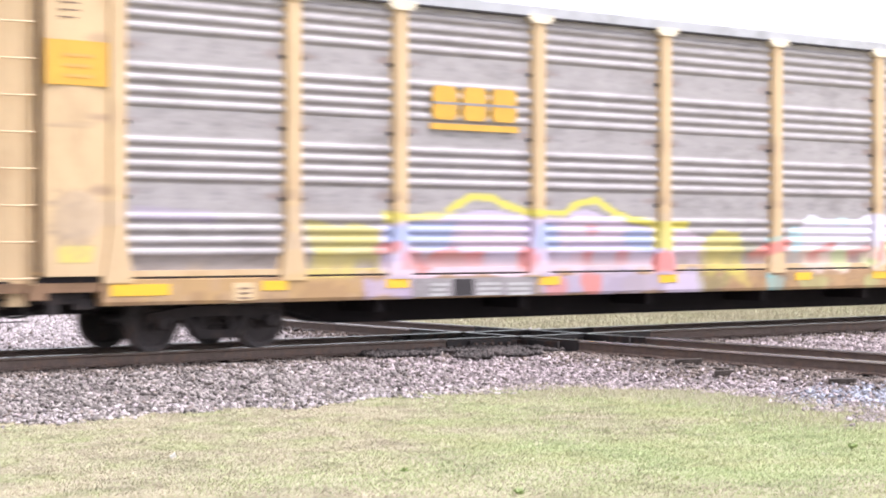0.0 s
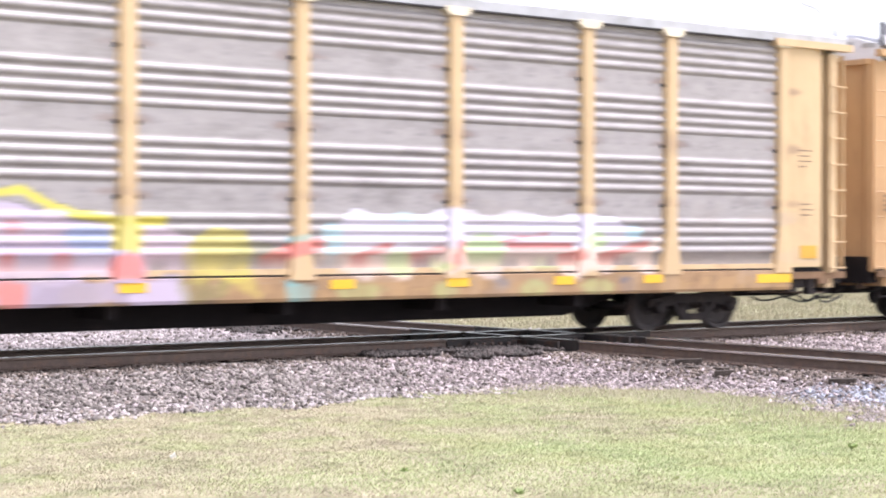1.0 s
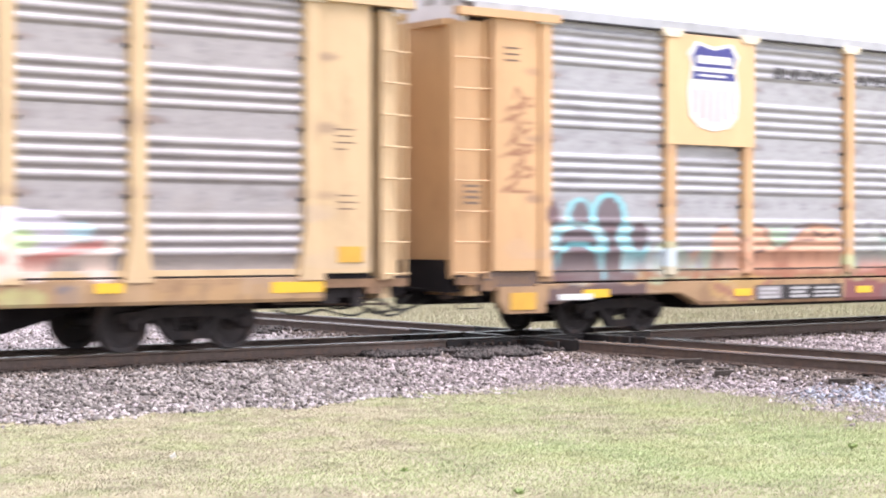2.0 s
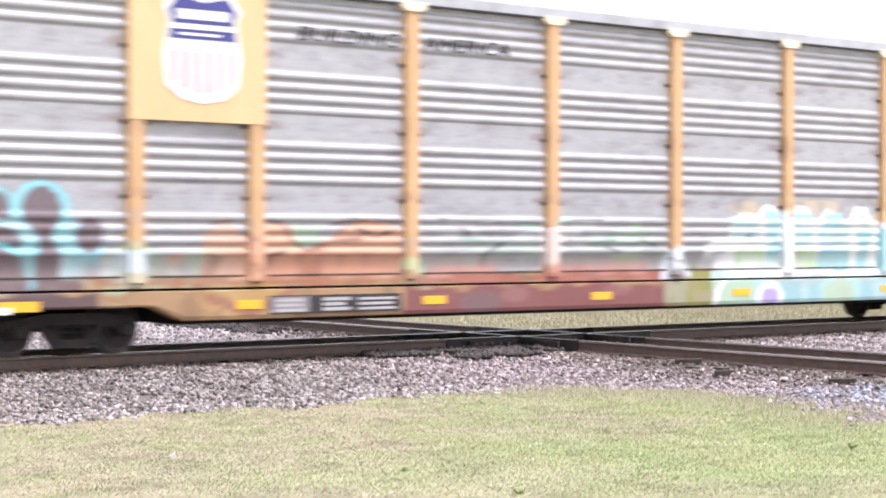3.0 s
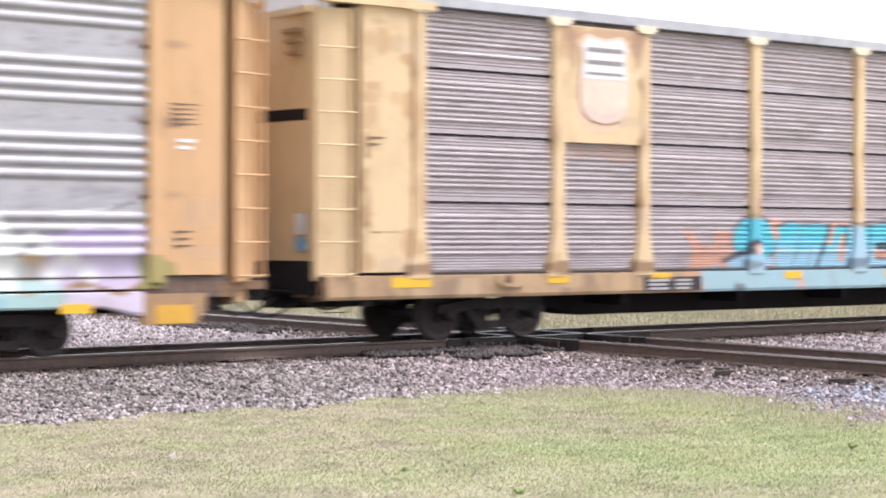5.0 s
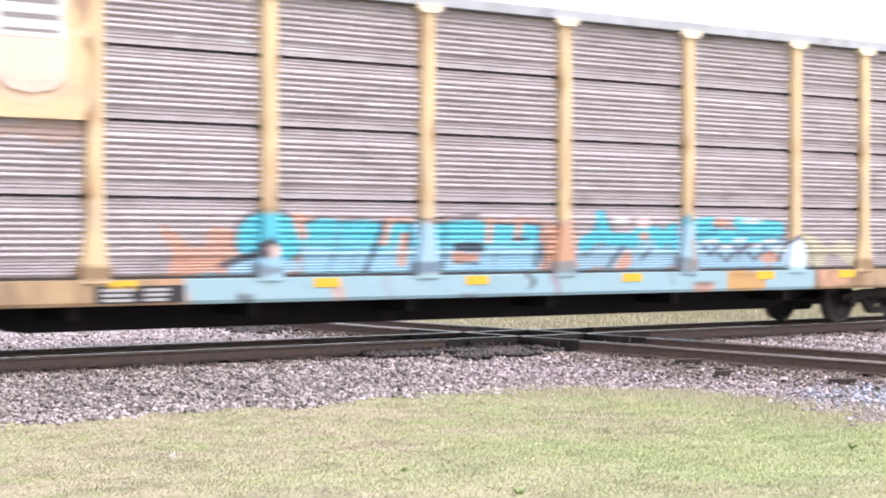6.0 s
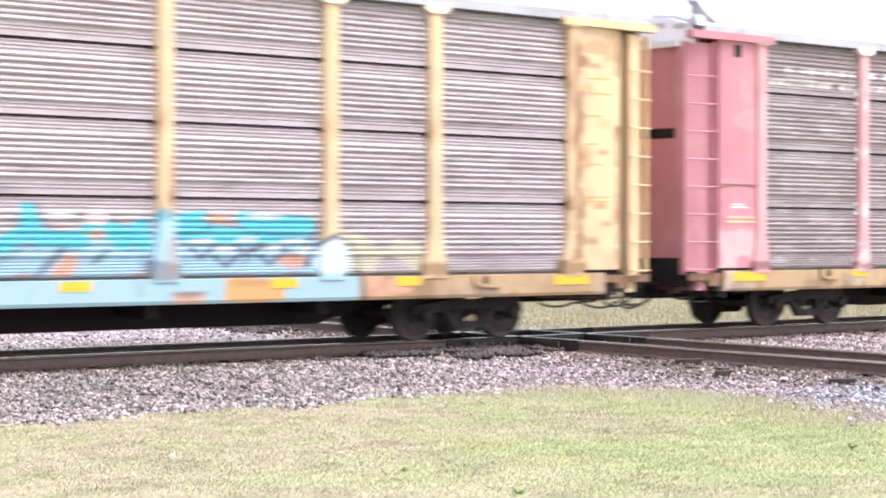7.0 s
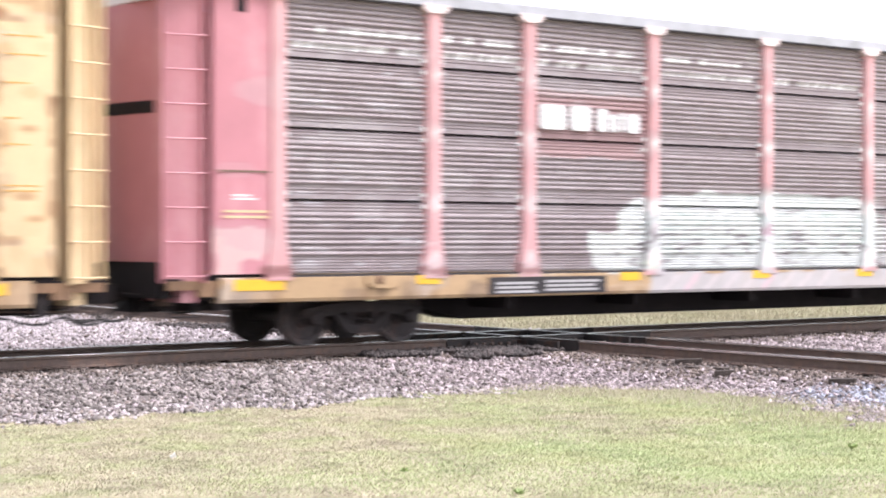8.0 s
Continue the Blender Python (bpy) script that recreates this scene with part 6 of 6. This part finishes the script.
blades("lawn_grass", (4, 19, -15.5, -4), 6500, 0.010, 0.032, 0.007, M_BLADE, "short mown green grass", lambda x, y, g, b: on_lawn(x, y, g, b) & (rng.random(len(x)) < greenness(x, y)), 1.2)
blades("straw_grass", (4, 19, -15.5, -4), 6500, 0.010, 0.030, 0.007, M_STRAW, "short mown grass gone dry and tan", lambda x, y, g, b: on_lawn(x, y, g, b) & (rng.random(len(x)) > greenness(x, y)), 1.4)
blades("dry_grass", (13.5, 20, -12, -4.5), 1100, 0.02, 0.075, 0.006, M_DRY, "pale dry grass along the ballast edge", lambda x, y, g, b: (b < g + 0.06) & (b > g - 0.09 - 0.05 * rng.random(len(x))) & (rng.random(len(x)) < np.clip((x - 13.5) / 2.5, 0, 1)))
blades("far_grass", (21, 75, 5, 60), 130, 0.04, 0.14, 0.014, M_VERGE, "rough pale grass beyond the tracks", lambda x, y, g, b: b < g + 0.03)
blades("far_weeds", (21, 60, 5, 40), 90, 0.04, 0.14, 0.014, M_STRAW, "rough green weeds beyond the tracks", lambda x, y, g, b: b < g + 0.03)


# ---- tracks ----
RAIL = [(-0.07, -0.180), (0.07, -0.180), (0.07, -0.170), (0.014, -0.150), (0.010, -0.050), (0.036, -0.038), (0.036, -0.010), (0.033, -0.004),
        (-0.033, -0.004), (-0.036, -0.010), (-0.036, -0.038), (-0.010, -0.050), (-0.014, -0.150), (-0.07, -0.170)]


def rail(track, a0, a1, off, along, name="rail", mat_=None):
    """A rail from a0 to a1, off to the side; along: x, or y."""
    def go(t):
        return (lambda u, z: (t, off + u, z)) if along == "x" else (lambda u, z: (off - u, t, z))
    r = part(name, Shape().sweep(RAIL, [go(a0), go(a1)]), mat_ or M_RAIL, track)
    deep = -0.006 if along == "x" else -0.030
    worn = M_RAIL_TOP if along == "x" else M_RAIL_WORN
    top = [(-0.0375, deep), (0.0375, deep), (0.0375, -0.008), (0.030, 0.0), (-0.030, 0.0), (-0.0375, -0.008)]
    part("rail_head", Shape().sweep(top, [go(a0), go(a1)]), worn, r, "polished running surface" if along == "x" else "worn running surface with a thin film of rust")
    return r


def sleepers(track, along, skip):
    me = Shape().box(-0.115, 0.115, -1.28, 1.28, -0.36, -0.186, 0.012).mesh("tie", M_TIE)
    plate = Shape().box(-0.09, 0.09, -0.17, 0.17, -0.186, -0.172)
    plate.box(-0.05, -0.03, 0.08, 0.10, -0.175, -0.150).box(0.03, 0.05, -0.10, -0.08, -0.175, -0.150)
    pm = plate.mesh("tie_plate", M_RAIL)
    rnd = random.Random(3)
    k0, k1 = (-20, 68) if along == "x" else (-40, 62)
    for k in range(k0, k1):
        t = 0.535 * k + (4 if along == "x" else 0)
        if skip[0] < t < skip[1]:
            continue
        dz = -0.025 - 0.025 * rnd.random()
        m = pose(t, rnd.uniform(-0.03, 0.03), dz, 0, 0, rnd.uniform(-1, 1)) if along == "x" else pose(CROSS + rnd.uniform(-0.03, 0.03), t, dz, 0, 0, 90 + rnd.uniform(-1, 1))
        tie = part("tie", me, M_TIE, track, at=m)
        for s in (-0.7525, 0.7525):
            part("tie_plate", pm, M_RAIL, tie, at=pose(0, s, -dz))


main_track = tagged(new("main_track"), "rusty railway track with polished rail tops on dark ties", "railway track", kind="structure")
cross_track = tagged(new("cross_track"), "rusty railway track crossing the other at a right angle", "railway track", kind="structure")
for off in (-0.7525, 0.7525):
    rail(main_track, -60, CROSS - 2.3, off, "x")
    rail(main_track, CROSS + 2.3, 160, off, "x")
    rail(cross_track, -60, -2.3, CROSS + off, "y")
    rail(cross_track, 2.3, 120, CROSS + off, "y")
sleepers(main_track, "x", (CROSS - 2.2, CROSS + 2.2))
sleepers(cross_track, "y", (-2.2, 2.2))

diamond = tagged(new("crossing_diamond"), "dark bolted steel diamond where the two tracks cross", "rail crossing")
G = 0.7525


def heavy(name, along, a0, a1, off, half, low, high, label=""):
    s = Shape()
    if along == "x":
        s.box(a0, a1, off - half, off + half, low, high, 0.008)
    else:
        s.box(CROSS + off - half, CROSS + off + half, a0, a1, low, high, 0.008)
    return part(name, s, M_CASTING, diamond, label)


for off in (-G, G):
    # running rails, cut by the flangeways of the other track
    for a0, a1 in ((-2.3, -G - 0.085), (-G + 0.037 - 0.002, G - 0.085), (G + 0.037, 2.3)):
        r = heavy("running_rail", "x", CROSS + a0, CROSS + a1, off, 0.037, -0.18, -0.003)
        part("rail_head", Shape().box(CROSS + a0, CROSS + a1, off - 0.034, off + 0.034, -0.004, 0.0), M_RAIL_TOP, r)
        r = heavy("running_rail", "y", a0, a1, off, 0.036, -0.18, -0.004)
        part("rail_head", Shape().box(CROSS + off - 0.033, CROSS + off + 0.033, a0, a1, -0.005, -0.001), M_RAIL_TOP, r)
    inner = off * (G - 0.105) / G
    outer = off * (G + 0.10) / G
    for a0, a1 in ((-2.0, -G - 0.15), (-G + 0.15, G - 0.15), (G + 0.15, 2.0)):
        heavy("guard_rail", "x", CROSS + a0, CROSS + a1, inner, 0.034, -0.18, -0.006, "dark guard rail beside the running rail")
        heavy("guard_rail", "y", a0, a1, inner, 0.033, -0.18, -0.008, "dark guard rail beside the running rail")
        heavy("joint_bar", "x", CROSS + a0 + 0.1, CROSS + a1 - 0.1, outer, 0.03, -0.165, -0.035)
        heavy("joint_bar", "y", a0 + 0.1, a1 - 0.1, outer, 0.029, -0.166, -0.037)
        for k in range(5):
            t = a0 + 0.2 + (a1 - a0 - 0.4) * k / 4
            s = Shape().turned([(0.0, -0.06), (0.028, -0.055), (0.028, 0.0)] if off < 0 else [(0.028, 0.0), (0.028, 0.055), (0.0, 0.06)], 6, (CROSS + t, outer + (-0.03 if off < 0 else 0.03), -0.10))
            part("bolt", s, M_RAIL, diamond)
for sx in (-1, 1):
    for sy in (-1, 1):
        x, y = CROSS + sx * G, sy * G
        part("corner_casting", Shape().box(x - 0.42, x + 0.42, y - 0.14, y + 0.14, -0.185, -0.050, 0.03).box(x - 0.14, x + 0.14, y - 0.42, y + 0.42, -0.184, -0.052, 0.03), M_CASTING, diamond, "manganese corner casting")
for k, y in enumerate((-1.55, -1.05, -0.45, 0.0, 0.45, 1.05, 1.55)):
    w = 0.14
    part("timber", Shape().box(CROSS - 2.75 + 0.1 * (k % 2), CROSS + 2.75 - 0.08 * (k % 3), y - w, y + w, -0.42, -0.187, 0.015), M_TIE, diamond, "long dark crossing timber")
for k in range(11):
    x = CROSS - 2.7 + 0.5 * k
    part("timber_end", Shape().box(x - 0.11, x + 0.11, -1.75 - 0.22 * ((k * 7) % 3), -1.66, -0.40, -0.17 - 0.02 * (k % 3), 0.02), M_TIE, diamond, "dark split end of a crossing timber")
for k in range(8):
    x = CROSS - 2.5 + 0.32 * k if k < 4 else CROSS + 1.5 + 0.32 * (k - 4)
    part("base_plate", Shape().box(x - 0.11, x + 0.11, -1.02, -0.55, -0.187, -0.172), M_CASTING, diamond)
    part("base_plate", Shape().box(x - 0.11, x + 0.11, 0.55, 1.02, -0.187, -0.172), M_CASTING, diamond)
# small loose things on the stones and in the lawn
for x, y, length, turn in ((18.95, -5.05, 0.40, -50), (18.3, -8.5, 0.36, -62), (18.4, -6.3, 0.28, -40)):
    stick = part("broken_timber", Shape().box(-length / 2, length / 2, -0.05, 0.05, -0.02, 0.04, 0.015), M_TIE, None)
    stick.matrix_basis = pose(x, y, float(max(bed_height(np.array(x), np.array(y)), lawn_height(np.array(x), np.array(y)))) + 0.04, 4, -3, turn)
    tagged(stick, "small broken piece of dark timber lying on the stones", "timber", "loose timber pieces")
M_WEED = material("dark_green_leaf", (0.23, 0.30, 0.11), 0.7, 0, 0.2, 20, 80, 0.0)


def weed(x, y, size, seed):
    """A rosette of a dozen pointed leaves."""
    rnd = random.Random(seed)
    s = Shape()
    for k in range(12):
        w = k * 0.55 + rnd.uniform(-0.2, 0.2)
        r, up = size * rnd.uniform(0.6, 1.0), size * rnd.uniform(0.3, 0.9)
        d, n_ = (math.cos(w), math.sin(w)), (-math.sin(w), math.cos(w))
        h = size * 0.16
        s.add([(0, 0, 0), (d[0] * r * 0.5 + n_[0] * h, d[1] * r * 0.5 + n_[1] * h, up * 0.8), (d[0] * r, d[1] * r, up), (d[0] * r * 0.5 - n_[0] * h, d[1] * r * 0.5 - n_[1] * h, up * 0.8)], [(0, 1, 2, 3)])
    ob = part("weed", s, M_WEED, None)
    ob.matrix_basis = pose(x, y, float(lawn_height(np.array(x), np.array(y))))
    tagged(ob, "small dark green weed growing in the mown lawn", "weed", "weeds in the lawn")


for k, (x, y, size) in enumerate(((8.74, -11.84, 0.07), (12.92, -13.1, 0.09), (8.6, -13.5, 0.07))):
    weed(x, y, size, k)
leaf = part("dry_leaf", Shape().slab([(-0.05, 0.0), (0.0, -0.035), (0.06, 0.0), (0.0, 0.04)], -0.003, 0.003), M_WHITE, None)
leaf.matrix_basis = pose(7.87, -9.47, float(lawn_height(np.array(7.87), np.array(-9.47))) + 0.02, 25, 10, 30)
tagged(leaf, "pale dry leaf lying on the mown lawn", "leaf")


# ---- movement ----
def motions():
    for car, sets, start in TRAIN:
        walk(car, [(t, pose(start - SPEED * t, 0, 0)) for t in range(9)])
        for ws, x, r in sets:
            walk(ws, [(k / 30, pose(x, 0, r, 0, -math.degrees(SPEED * k / 30 / r), 0)) for k in range(241)])


motions()
